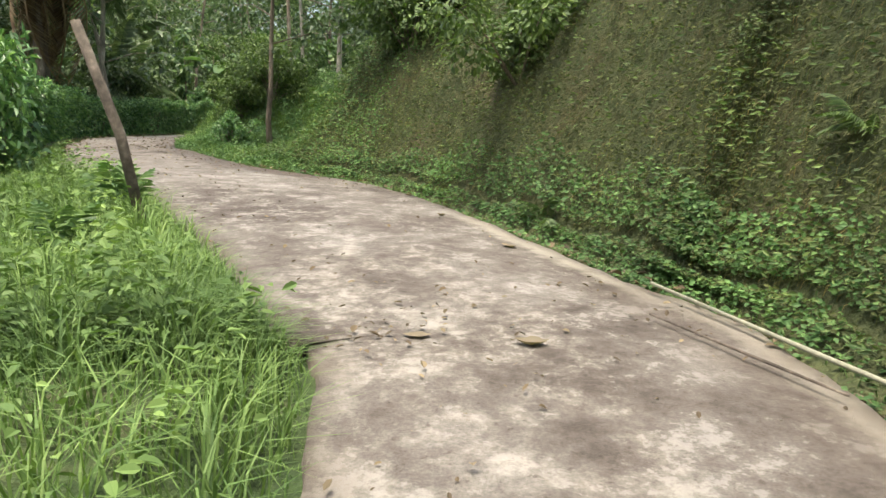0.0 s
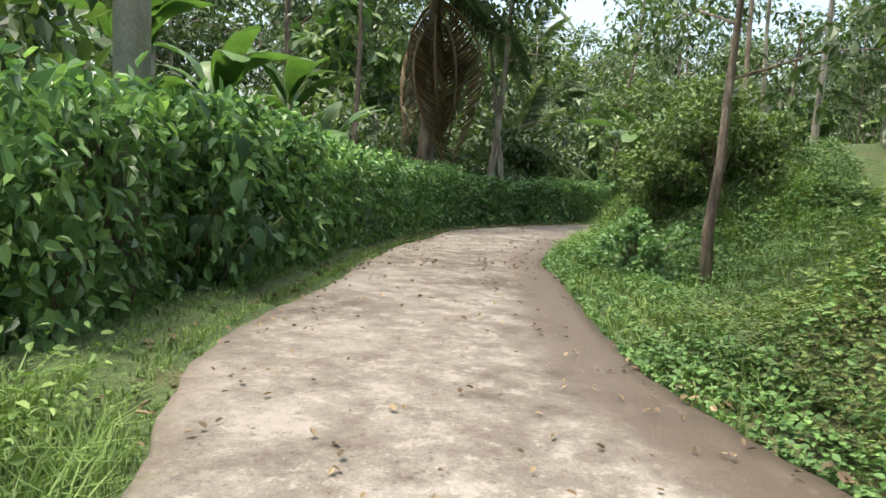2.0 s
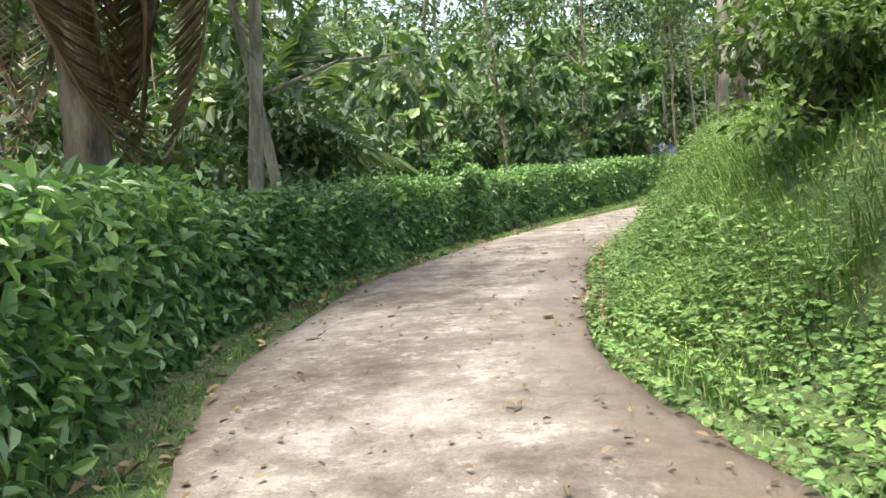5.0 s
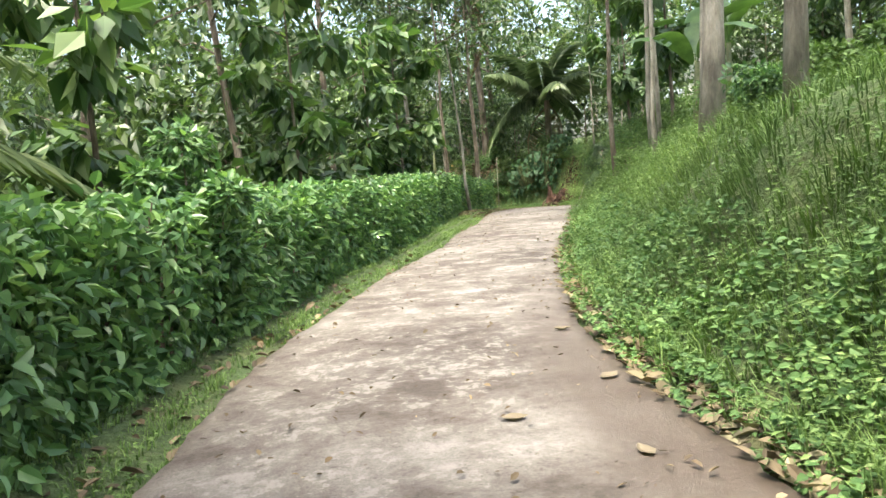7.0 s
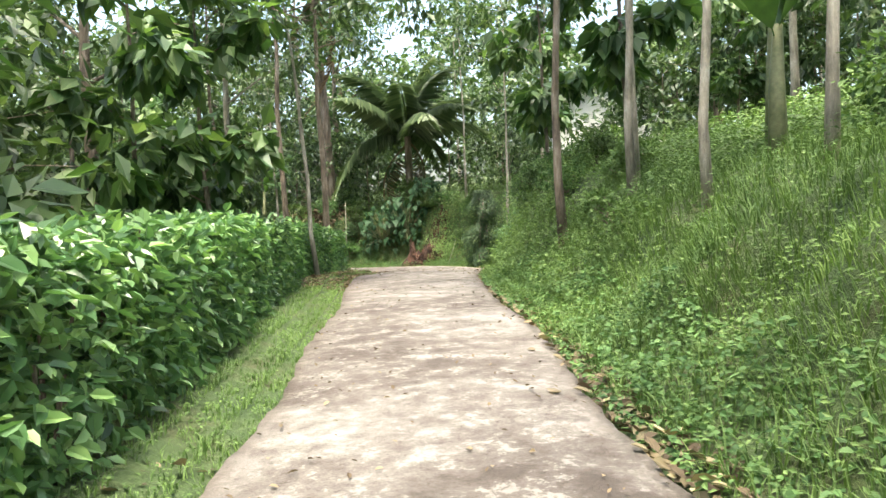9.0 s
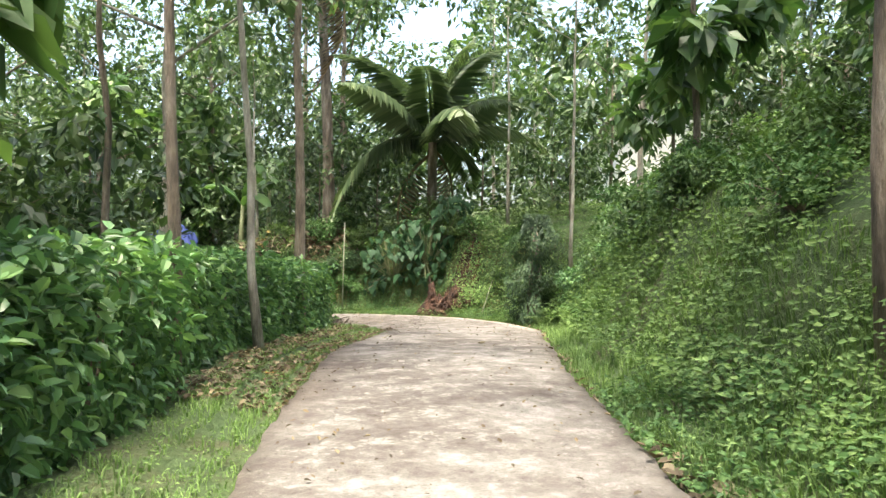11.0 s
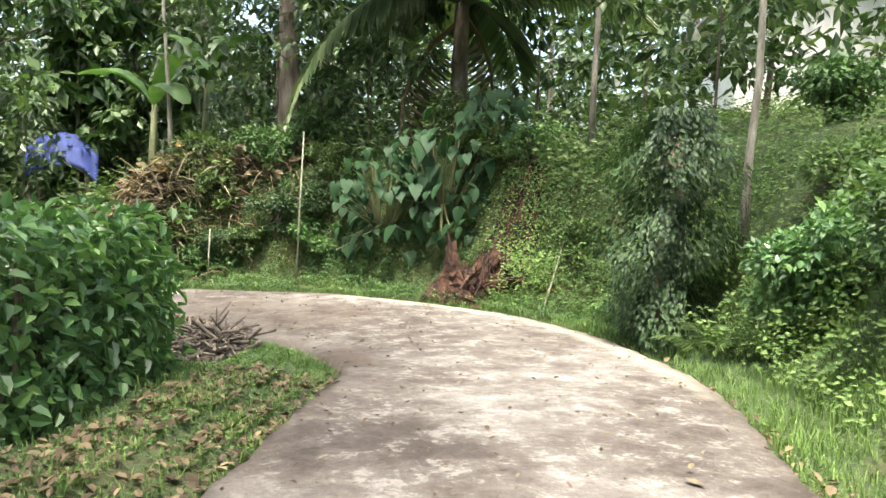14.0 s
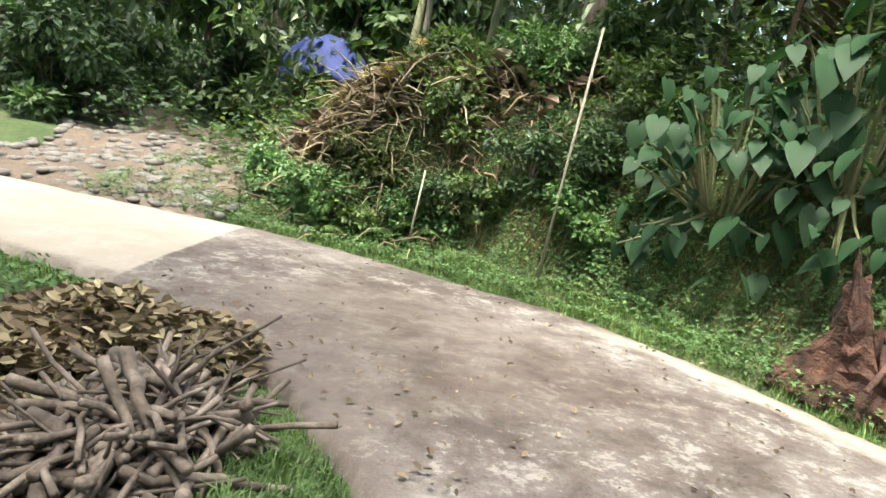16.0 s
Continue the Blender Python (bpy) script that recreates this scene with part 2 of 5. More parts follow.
US = np.linspace(0, len(CENTRE) - 1, 321)
LINE = spline(CENTRE, US)
TANG = np.gradient(LINE, axis=0)
TANG /= np.linalg.norm(TANG, axis=1)[:, None]
RIGHT = np.stack([TANG[:, 1], -TANG[:, 0]], 1)
ZS = spline([(v,) for v in LEVEL], US)[:, 0] - 0.01
HW = spline([(v,) for v in HALF], US)[:, 0]


def keyed(table, u, n):
    t = np.array(table, float)
    return np.interp(u, t[:, 0], t[:, n])


def wave(x, y, f, seed=0.0):
    """Cheap smooth noise in -1..1."""
    return (np.sin(f * (x * 1.3 + 0.7 * y) + seed) + np.sin(f * (0.6 * x - 1.7 * y) + 2.1 * seed + 1) + np.sin(f * (2.3 * x + 1.1 * y) + 3.7 * seed + 2)) / 3


def along(x, y):
    """For places: the parameter on the road's line, and the distance to its right."""
    x, y = np.atleast_1d(np.asarray(x, float)), np.atleast_1d(np.asarray(y, float))
    u, off = np.empty(len(x)), np.empty(len(x))
    for a in range(0, len(x), 4000):
        s = slice(a, a + 4000)
        dx, dy = x[s, None] - LINE[None, :, 0], y[s, None] - LINE[None, :, 1]
        k = np.argmin(dx * dx + dy * dy, 1)
        rows = np.arange(len(k))
        u[s] = US[k]
        side = dx[rows, k] * RIGHT[k, 0] + dy[rows, k] * RIGHT[k, 1]
        far = np.hypot(dx[rows, k], dy[rows, k])
        off[s] = np.where(side >= 0, far, -far)
    return u, off


def step(v):
    v = np.clip(v, 0, 1)
    return v * v * (3 - 2 * v)


def land(x, y):
    """The ground's height."""
    x, y = np.atleast_1d(np.asarray(x, float)), np.atleast_1d(np.asarray(y, float))
    u, d = along(x, y)
    z0, hw = np.interp(u, US, ZS), np.interp(u, US, HW)
    high, run, verge = keyed(BANK, u, 1), keyed(BANK, u, 2), keyed(BANK, u, 3)
    lv = keyed(VERGE, u, 1)
    r = d - hw - verge
    z = z0 + high * step(r / run * 0.9 + 0.1 * wave(x, y, 3.1)) * (r > 0) + np.clip(r - run, 0, 14) * keyed(RISE, u, 1)
    left = -d - hw - lv
    z += -0.25 * step(left / 0.8) * (left > 0) - np.clip(left - 1, 0, 12) * 0.03
    edge = np.abs(d) - hw
    z += np.where(edge < 0.1, -0.06, np.where(edge < 0.3, -0.02, 0.03))
    rough = step(np.clip((np.abs(d) - hw - 0.1) / 0.8, 0, 1))
    z += rough * (0.05 * wave(x, y, 2.3, 1.0) + 0.03 * wave(x, y, 6.1, 2.0)) + 0.1 * step((np.abs(d) - 4) / 6) * wave(x, y, 0.6, 5)
    return z


# ---- mesh helpers ----
def mesh_of(name, verts, faces, mat, smooth=False):
    """A mesh from an array of places and a list of face arrays."""
    me = bpy.data.meshes.new(name)
    verts = np.asarray(verts, np.float32)
    me.vertices.add(len(verts))
    me.vertices.foreach_set("co", verts.ravel())
    loops = np.concatenate([np.asarray(f, np.int32).ravel() for f in faces])
    totals = np.concatenate([np.full(len(f), np.asarray(f).shape[1], np.int32) for f in faces])
    me.loops.add(len(loops))
    me.loops.foreach_set("vertex_index", loops)
    me.polygons.add(len(totals))
    me.polygons.foreach_set("loop_start", np.concatenate([[0], np.cumsum(totals)[:-1]]).astype(np.int32))
    me.polygons.foreach_set("loop_total", totals)
    me.polygons.foreach_set("use_smooth", np.full(len(totals), smooth))
    me.update(calc_edges=True)
    me.materials.append(mat)
    return me


def piece(name, me, parent=None, label=""):
    ob = new(name, me)
    if parent:
        ob.parent = parent
    return tagged(ob, label)


def thing(name, x, y, label, category, group="", turn=0.0, z=None):
    """An Empty at a thing's base, on the ground."""
    ob = new(name)
    ob.matrix_basis = pose(x, y, float(land(x, y)[0]) if z is None else z, 0, 0, turn)
    return tagged(ob, label, category, group)


def unit(v):
    return v / np.maximum(np.linalg.norm(v, axis=-1, keepdims=True), 1e-9)


def leaf_arrays(at, way, up, length, width, fold=0.25, droop=0.15):
    """Leaves folded along the midrib: at each place, along way, facing up. Two quads each."""
    n = len(at)
    way = unit(way)
    side = unit(np.cross(way, up))
    face = np.cross(side, way)
    l, w = np.broadcast_to(length, (n,))[:, None], np.broadcast_to(width, (n,))[:, None]
    lift = face * w * fold
    low, high = at + way * l * 0.28 + lift, at + way * l * 0.68 - face * l * droop * 0.45 + lift
    tip = at + way * l - face * l * droop
    v = np.stack([at, low + side * w * 0.48, high + side * w * 0.4, tip, high - side * w * 0.4, low - side * w * 0.48], 1).reshape(-1, 3)
    k = 6 * np.arange(n)[:, None]
    return v, np.concatenate([k + [0, 1, 2, 3], k + [0, 3, 4, 5]])


def flat_leaves(at, way, up, length, width, droop=0.2):
    """The same with one bent quad each, for crowns."""
    n = len(at)
    way = unit(way)
    side = unit(np.cross(way, up))
    face = np.cross(side, way)
    l, w = np.broadcast_to(length, (n,))[:, None], np.broadcast_to(width, (n,))[:, None]
    mid = at + way * l * 0.45
    v = np.stack([at, mid + side * w * 0.5, at + way * l - face * l * droop, mid - side * w * 0.5], 1).reshape(-1, 3)
    return v, 4 * np.arange(n)[:, None] + [0, 1, 2, 3]


def blade_arrays(at, way, height, width, bend):
    """Grass blades: a quad and a point each."""
    n = len(at)
    bend = np.broadcast_to(bend, (n,))[:, None]
    h, w = np.broadcast_to(height, (n,))[:, None], np.broadcast_to(width, (n,))[:, None]
    side = unit(np.cross(way, [0, 0, 1.0]))
    upw = np.array([0, 0, 1.0])
    mid = at + upw * h * 0.55 + way * h * bend * 0.3
    tip = at + upw * h * (1 - 0.35 * bend) + way * h * bend
    v = np.stack([at - side * w * 0.5, at + side * w * 0.5, mid + side * w * 0.4, mid - side * w * 0.4, tip], 1).reshape(-1, 3)
    k = 5 * np.arange(n)[:, None]
    return v, k + [0, 1, 2, 3], k + [3, 2, 4]


def rand_dirs(rng, n, zmin=-1.0, zmax=1.0):
    a, z = rng.uniform(0, 2 * np.pi, n), rng.uniform(zmin, zmax, n)
    r = np.sqrt(np.maximum(0, 1 - z * z))
    return np.stack([r * np.cos(a), r * np.sin(a), z], 1)


def tube(points, radii, sides=7):
    """A tapered tube through points, with its ends closed: verts, faces."""
    p = np.asarray(points, float)
    t = unit(np.gradient(p, axis=0))
    ref = np.where(np.abs(t[:, 2:3]) > 0.9, [[1.0, 0, 0]], [[0, 0, 1.0]])
    a = unit(np.cross(t, ref))
    for i in range(1, len(a)):
        a[i] = unit(a[i - 1] - t[i] * (a[i - 1] @ t[i]))
    b = np.cross(t, a)
    ang = np.linspace(0, 2 * np.pi, sides, endpoint=False)
    ring = np.cos(ang)[None, :, None] * a[:, None] + np.sin(ang)[None, :, None] * b[:, None]
    v = (p[:, None] + ring * np.asarray(radii, float)[:, None, None]).reshape(-1, 3)
    i, j = np.meshgrid(np.arange(len(p) - 1), np.arange(sides), indexing="ij")
    q = np.stack([i * sides + j, i * sides + (j + 1) % sides, (i + 1) * sides + (j + 1) % sides, (i + 1) * sides + j], -1).reshape(-1, 4)
    caps = np.array([list(range(sides))[::-1], list(range((len(p) - 1) * sides, len(p) * sides))])
    return v, [q, caps]


def joined(parts):
    """Several (verts, faces) as one."""
    vs, by, base = [], {}, 0
    for v, fs in parts:
        for f in fs:
            f = np.asarray(f)
            by.setdefault(f.shape[1], []).append(f + base)
        vs.append(v)
        base += len(v)
    return np.concatenate(vs), [np.concatenate(f) for f in by.values()]


# ---- ground and road ----
def spread(lo, hi, fine, far):
    mid = np.arange(lo, hi + fine / 2, fine)
    grow = fine * np.cumsum(1.25 ** np.arange(1, 60))
    grow = grow[grow < far]
    return np.concatenate([lo - grow[::-1], mid, hi + grow])


gx, gy = spread(-12, 8, 0.14, 900), spread(-3, 47, 0.14, 900)
X, Y = np.meshgrid(gx, gy, indexing="ij")
Z = land(X.ravel(), Y.ravel())
nx, ny = len(gx), len(gy)
gi, gj = np.meshgrid(np.arange(nx - 1), np.arange(ny - 1), indexing="ij")
quad = np.stack([gi * ny + gj, (gi + 1) * ny + gj, (gi + 1) * ny + gj + 1, gi * ny + gj + 1], -1).reshape(-1, 4)
gu, gd = along(X.ravel(), Y.ravel())
earth = step((4.2 - gu) / 0.8) * (gd > np.interp(gu, US, HW)) * step((3.0 - gd) / 0.6)
ground = piece("ground", mesh_of("ground", np.stack([X.ravel(), Y.ravel(), Z], 1), [quad], M_SOIL, True))
bare_earth = ground.data.attributes.new("earth", "FLOAT", "POINT")
bare_earth.data.foreach_set("value", earth.astype(np.float32))
tagged(ground, "mossy brown earth with grass, rising in banks beside the lane", "ground", kind="structure")

ACROSS = np.concatenate([[-1.0], np.linspace(-0.97, 0.97, 21), [1.0]])
DEEP = np.concatenate([[-0.12], 0.016 * (1 - np.abs(ACROSS[1:-1] / 0.97) ** 3), [-0.12]])
UR = np.linspace(0, len(CENTRE) - 1, 900)
rl = np.stack([np.interp(UR, US, LINE[:, k]) for k in (0, 1)], 1)
rr = unit(np.stack([np.interp(UR, US, RIGHT[:, k]) for k in (0, 1)], 1))
rz, rh = np.interp(UR, US, ZS), np.interp(UR, US, HW)
wob = 0.03 * np.sin(UR * 5) + 0.01 * np.sin(UR * 29 + 1) + 0.005 * np.sin(UR * 83 + 2)
wob2 = 0.03 * np.sin(UR * 4.4 + 2) + 0.01 * np.sin(UR * 31 + 3) + 0.005 * np.sin(UR * 79 + 1)
hl = rh[:, None] + np.where(ACROSS[None] < 0, wob[:, None], wob2[:, None])
road_xy = rl[:, None] + rr[:, None] * (ACROSS[None] * hl)[..., None]
road_z = rz[:, None] + DEEP[None] + 0.006 * wave(road_xy[..., 0], road_xy[..., 1], 3.0)
k, c = np.meshgrid(np.arange(len(UR) - 1), np.arange(len(ACROSS) - 1), indexing="ij")
w = len(ACROSS)
rq = np.stack([k * w + c, k * w + c + 1, (k + 1) * w + c + 1, (k + 1) * w + c], -1).reshape(-1, 4)
road = piece("road", mesh_of("road", np.concatenate([road_xy, road_z[..., None]], -1).reshape(-1, 3), [rq], M_ROAD, True))
across = road.data.attributes.new("across", "FLOAT", "POINT")
across.data.foreach_set("value", np.tile(np.abs(ACROSS), len(UR)).astype(np.float32))
side = np.tile(ACROSS, (len(UR), 1))
run = np.tile(UR[:, None], (1, len(ACROSS)))
# mud along the right edge before the bend, damp corners, sand on the outer rim of the bend, a paler stretch past it
mud_tone = step((side - 0.2) / 0.55) * np.interp(run, [2.6, 3.4, 6.5, 8, 10, 11, 12.5], [0, 0.85, 0.8, 0.6, 0.8, 0.45, 0])
mud_tone = np.maximum(mud_tone, np.interp(run, [2.8, 3.6, 6.0, 8.0, 10.0, 11.0], [0, 0.36, 0.42, 0.3, 0.36, 0]))
mud_tone = np.maximum(mud_tone, step((-side - 0.45) / 0.4) * np.interp(run, [13.6, 14.4, 15.2, 15.8, 17.0, 17.4, 18.0, 18.6], [0, 0.6, 0.5, 0.1, 0.1, 0.75, 0.7, 0]))
# browner right part at the lane's start
mud_tone = np.maximum(mud_tone, step((side - 0.1) / 0.6) * np.interp(run, [0.3, 0.8, 1.8, 2.3], [0.3, 0.5, 0.5, 0]))
mud_tone = np.maximum(mud_tone, 0.66 * np.interp(run, [18.4, 19.2, 20.6, 21.0], [0, 0.85, 0.85, 0]) * step((0.75 - side) / 0.5))
pale_tint = step((side - 0.6) / 0.3) * np.interp(run, [0, 0.6, 2.4, 2.8, 16.4, 17.2, 19.6, 20.2], [0.6, 0.7, 0.7, 0, 0, 0.85, 0.85, 0])
# paler left and middle at the lane's start
pale_tint = np.maximum(pale_tint, np.interp(run, [0, 2.2, 3.0], [0.42, 0.42, 0]) * step((0.55 - side) / 0.5))
# paler past the bend, from a straight edge across the lane
pale_tint = np.maximum(pale_tint, 1.3 * step((-1.0 - road_xy[..., 0]) / 0.12) * (run > 20))
pale_tint = np.maximum(pale_tint, 0.4 * step((-side - 0.5) / 0.4) * np.interp(run, [1.6, 2.2, 5, 7.5, 10, 11.5], [0, 0.9, 0.8, 0.5, 0.6, 0]))
for nm, val in (("mud_tone", mud_tone), ("pale_tint", pale_tint)):
    stain_of = road.data.attributes.new(nm, "FLOAT", "POINT")
    stain_of.data.foreach_set("value", val.astype(np.float32).ravel())
tagged(road, "worn pale concrete village lane with brown stains", "road", kind="structure")

# ---- hedge along the lane ----
def shrub_meshes(seed, long, deep, high, count, size=0.075):
    """A clipped shrub: stems and a thick coat of leaves."""
    rng = np.random.default_rng(seed)
    n = count
    p = rng.uniform(-1, 1, (n, 3))
    m = np.max(np.abs(p) ** 1.0, 1, keepdims=True)
    p = p / m * rng.uniform(0.45, 1.12, (n, 1)) ** 0.5
    p = p * np.array([deep / 2, long / 2, high / 2]) * (1 + 0.1 * wave(p[:, 0] * 3, p[:, 1] * 3 + p[:, 2] * 4, 2.0, seed)[:, None])
    out = unit(p / np.array([deep, long, high]) ** 1.0 + rng.normal(0, 0.02, (n, 3)))
    p[:, 2] += high / 2
    p[:, 2] = np.maximum(p[:, 2], 0.06)
    way = unit(out * 0.6 + rand_dirs(rng, n) * 0.7 + np.array([0, 0, -0.25]))
    up = unit(out * 0.7 + rand_dirs(rng, n) * 0.5 + np.array([0, 0, 0.7]))
    l = rng.uniform(0.7, 1.35, n) * size
    leaves = leaf_arrays(p, way, up, l, l * 0.56, 0.22, 0.3)
    shoots = []
    for i in range(14):
        x, y = rng.uniform(-deep / 2.4, deep / 2.4), rng.uniform(-long / 2.1, long / 2.1)
        h = high * rng.uniform(0.7, 1.05)
        pts = [(x * 0.5, y * 0.9, -0.1), (x * 0.7, y, h * 0.4), (x + rng.normal(0, 0.03), y + rng.normal(0, 0.05), h)]
        shoots.append(tube(pts, (0.014, 0.011, 0.004), 5))
    return joined(shoots), (leaves[0], [leaves[1]])


SHRUBS = []
for i in range(5):
    stems, leaves = shrub_meshes(20 + i, 1.75, 0.75, 1.0, 6000, 0.07)
    SHRUBS.append((mesh_of("stems", *stems, M_BARK), mesh_of("foliage", *leaves, M_HEDGE)))


def at_line(u, off):
    """A place at the parameter u and so far to the right of the road's line, with the road's heading in degrees."""
    x, y = (float(np.interp(u, US, LINE[:, k] + RIGHT[:, k] * off)) for k in (0, 1))
    tx, ty = (float(np.interp(u, US, TANG[:, k])) for k in (0, 1))
    return x, y, math.degrees(math.atan2(-tx, ty))


def by_length(u0, u1, pitch):
    s = np.concatenate([[0], np.cumsum(np.hypot(*np.diff(LINE, axis=0).T))])
    a, b = np.interp([u0, u1], US, s)
    return [float(np.interp(v, s, US)) for v in np.arange(a, b, pitch)]


HEDGE_HIGH = [(3.0, 1.2), (4.5, 1.3), (7, 1.15), (9, 0.9), (11, 0.95), (14, 0.95), (16, 1.0)]
rng = np.random.default_rng(4)
for i, u in enumerate(by_length(3.6, 16.5, 1.45)):
    lv, hw = float(keyed(VERGE, u, 1)), float(np.interp(u, US, HW))
    x, y, turn = at_line(u, -hw - lv - 0.42)
    g = thing("hedge_shrub", x, y, "clipped dark green leafy shrub in the lane's hedge", "hedge", "hedge along the lane", turn + rng.choice([0, 180]))
    tall = float(keyed(HEDGE_HIGH, u, 1)) * rng.uniform(0.93, 1.07)
    stems, leaves = SHRUBS[i % 5]
    for nm, me in (("stem", stems), ("foliage", leaves)):
        ob = piece(nm, me, g)
        ob.scale = (rng.uniform(0.92, 1.1), 1.0, tall)
g = thing("hedge_shrub", -0.87, 37.3, "low dark green leafy shrub at the hedge's end", "hedge", "hedge along the lane", -14)
for nm, me in zip(("stem", "foliage"), SHRUBS[2]):
    ob = piece(nm, me, g)
    ob.scale = (0.85, 0.55, 0.74)


# ---- grass and weeds on the verges and banks ----
def scatter(rng, n, u0, u1, off0, off1, side):
    """Places beside the road: so far beyond its edge, on one side."""
    u = rng.uniform(u0, u1, n)
    hw = np.interp(u, US, HW)
    d = side * (hw + rng.uniform(off0, off1, n))
    x, y = (np.interp(u, US, LINE[:, k]) + np.interp(u, US, RIGHT[:, k]) * d for k in (0, 1))
    uu, dd = along(x, y)
    keep = np.abs(dd) > np.interp(uu, US, HW) + max(off0, -0.05) * 0.6
    keep &= ((x - 2.8) / 0.38) ** 2 + ((y - 40.1) / 0.26) ** 2 > rng.uniform(0.7, 1.3, n)
    return x[keep], y[keep]


def slope(x, y):
    """The ground's rise along x and y."""
    z = land(x, y)
    return (land(x + 0.06, y) - z) / 0.06, (land(x, y + 0.06) - z) / 0.06


def on_slope(rng, x, y):
    """Keeps more places where the ground is steep, so that banks are covered as thickly as level ground."""
    gx_, gy_ = slope(x, y)
    keep = rng.uniform(0, 1, len(x)) < np.sqrt(1 + gx_**2 + gy_**2) / 2.2
    return x[keep], y[keep], np.stack([-gx_, -gy_, 0 * gx_], 1)[keep]


def grass(name, seed, n, u0, u1, off0, off1, side, h, mat, label, wide=0.008, bend=0.7):
    rng = np.random.default_rng(seed)
    x, y, down = on_slope(rng, *scatter(rng, n, u0, u1, off0, off1, side))
    tuft = wave(x, y, 2.7, seed) + wave(x, y, 9.0, seed + 1)
    keep = rng.uniform(-2.4, 1.6, len(x)) < tuft + 0.5
    x, y, tuft, down = x[keep], y[keep], tuft[keep], down[keep]
    at = np.stack([x, y, land(x, y) - 0.01], 1)
    m = len(x)
    way = unit(rand_dirs(rng, m, -0.01, 0.01) + down * 0.7)
    bend = bend * (1 + 0.35 * np.linalg.norm(down, axis=1))
    hh = h * rng.uniform(0.5, 1.3, m) * (1 + 0.3 * tuft)
    v, q, t = blade_arrays(at, way, hh, wide * rng.uniform(0.6, 1.4, m), rng.uniform(0.2, 1.0, m) * bend)
    return tagged(piece(name, mesh_of(name, v, [q, t], mat)), label, "grass", kind="stuff")


def weeds(name, seed, n, u0, u1, off0, off1, side, size, lift, mat, label, slim=0.55, round_leaf=False):
    rng = np.random.default_rng(seed)
    x, y, down = on_slope(rng, *scatter(rng, n, u0, u1, off0, off1, side))
    tuft = wave(x, y, 2.1, seed) + wave(x, y, 7.0, seed + 1)
    keep = rng.uniform(-2.6, 1.6, len(x)) < tuft + 0.4
    x, y, tuft, down = x[keep], y[keep], tuft[keep], down[keep]
    m = len(x)
    rise = lift * rng.uniform(0.05, 1, m) * (1 + 0.5 * tuft)
    nrm = unit(down + np.array([0, 0, 1.0]))
    at = np.stack([x, y, land(x, y)], 1) + nrm * rise[:, None]
    way = rand_dirs(rng, m, -0.35, 0.35) + down * 0.4
    up = unit(nrm + rand_dirs(rng, m) * 0.5)
    l = size * rng.uniform(0.6, 1.4, m)
    v, f = leaf_arrays(at, way, up, l, l * slim, 0.15, 0.2) if round_leaf else flat_leaves(at, way, up, l, l * slim * 1.15)
    return tagged(piece(name, mesh_of(name, v, [f], mat)), label, "weeds", kind="stuff")


def hanging(name, seed, n, u0, u1, off0, off1, side, long, mat, label, wide=0.007):
    """Dry grass that hangs down a bank in tufts: bent strips lying off the slope."""
    rng = np.random.default_rng(seed)
    x, y, down = on_slope(rng, *scatter(rng, n, u0, u1, off0, off1, side))
    tuft = wave(x, y, 3.3, seed) + wave(x * 0.6, y * 0.6, 11.0, seed + 1)
    keep = (rng.uniform(-1.6, 1.2, len(x)) < tuft) & (np.hypot(down[:, 0], down[:, 1]) > 0.5)
    x, y, down = x[keep], y[keep], down[keep]
    m = len(x)
    at = np.stack([x, y, land(x, y)], 1)
    nrm = unit(down + np.array([0, 0, 1.0]))
    fall = unit(np.stack([down[:, 0], down[:, 1], -np.sum(down**2, 1)], 1) + rng.normal(0, 0.22, (m, 3)))
    w = unit(np.cross(fall, nrm)) * (wide * rng.uniform(0.5, 1.4, m))[:, None]
    l = (long * rng.uniform(0.4, 1.4, m))[:, None]
    mid = at + nrm * l * 0.32 + fall * l * 0.35
    tip = at + nrm * l * 0.16 + fall * l
    v = np.stack([at - w * 0.5, at + w * 0.5, mid + w * 0.4, mid - w * 0.4, tip], 1).reshape(-1, 3)
    k = 5 * np.arange(m)[:, None]
    return tagged(piece(name, mesh_of(name, v, [k + [0, 1, 2, 3], k + [3, 2, 4]], mat)), label, "grass", kind="stuff")


grass("grass_verge", 1, 120000, 0.3, 3.7, 0.0, 2.8, -1, 0.2, M_LUSH, "long bright green grass on the verge", 0.006, 1.1)
grass("grass_verge", 2, 90000, 3.4, 17, -0.02, 0.55, -1, 0.05, M_LUSH, "short yellow-green grass strip below the hedge", 0.006)
grass("grass_verge", 3, 60000, 16, 20.5, -0.02, 1.6, -1, 0.06, M_LUSH, "short trampled grass at the bend", 0.006)
hanging("hanging_grass", 4, 22000, 0.3, 4.2, 0.25, 1.6, 1, 0.08, M_DRYGRASS, "withered grass hanging down the earth bank", 0.005)
hanging("hanging_grass", 24, 100000, 0.3, 4.6, 0.25, 1.9, 1, 0.075, M_MOSS, "brown-green moss and grass hanging down the earth bank", 0.006)
grass("grass_verge", 10, 60000, 20.2, 23.5, -0.02, 2.6, -1, 0.06, M_GRASS, "short grass inside the bend", 0.007)
weeds("weeds", 31, 30000, 20.0, 24.0, 0.05, 3.2, -1, 0.04, 0.08, M_CARPET, "low weeds inside the bend", 0.5)
grass("grass_bank", 5, 40000, 3.6, 6.5, 0.0, 2.6, 1, 0.1, M_GRASS, "low green grass below the bank")
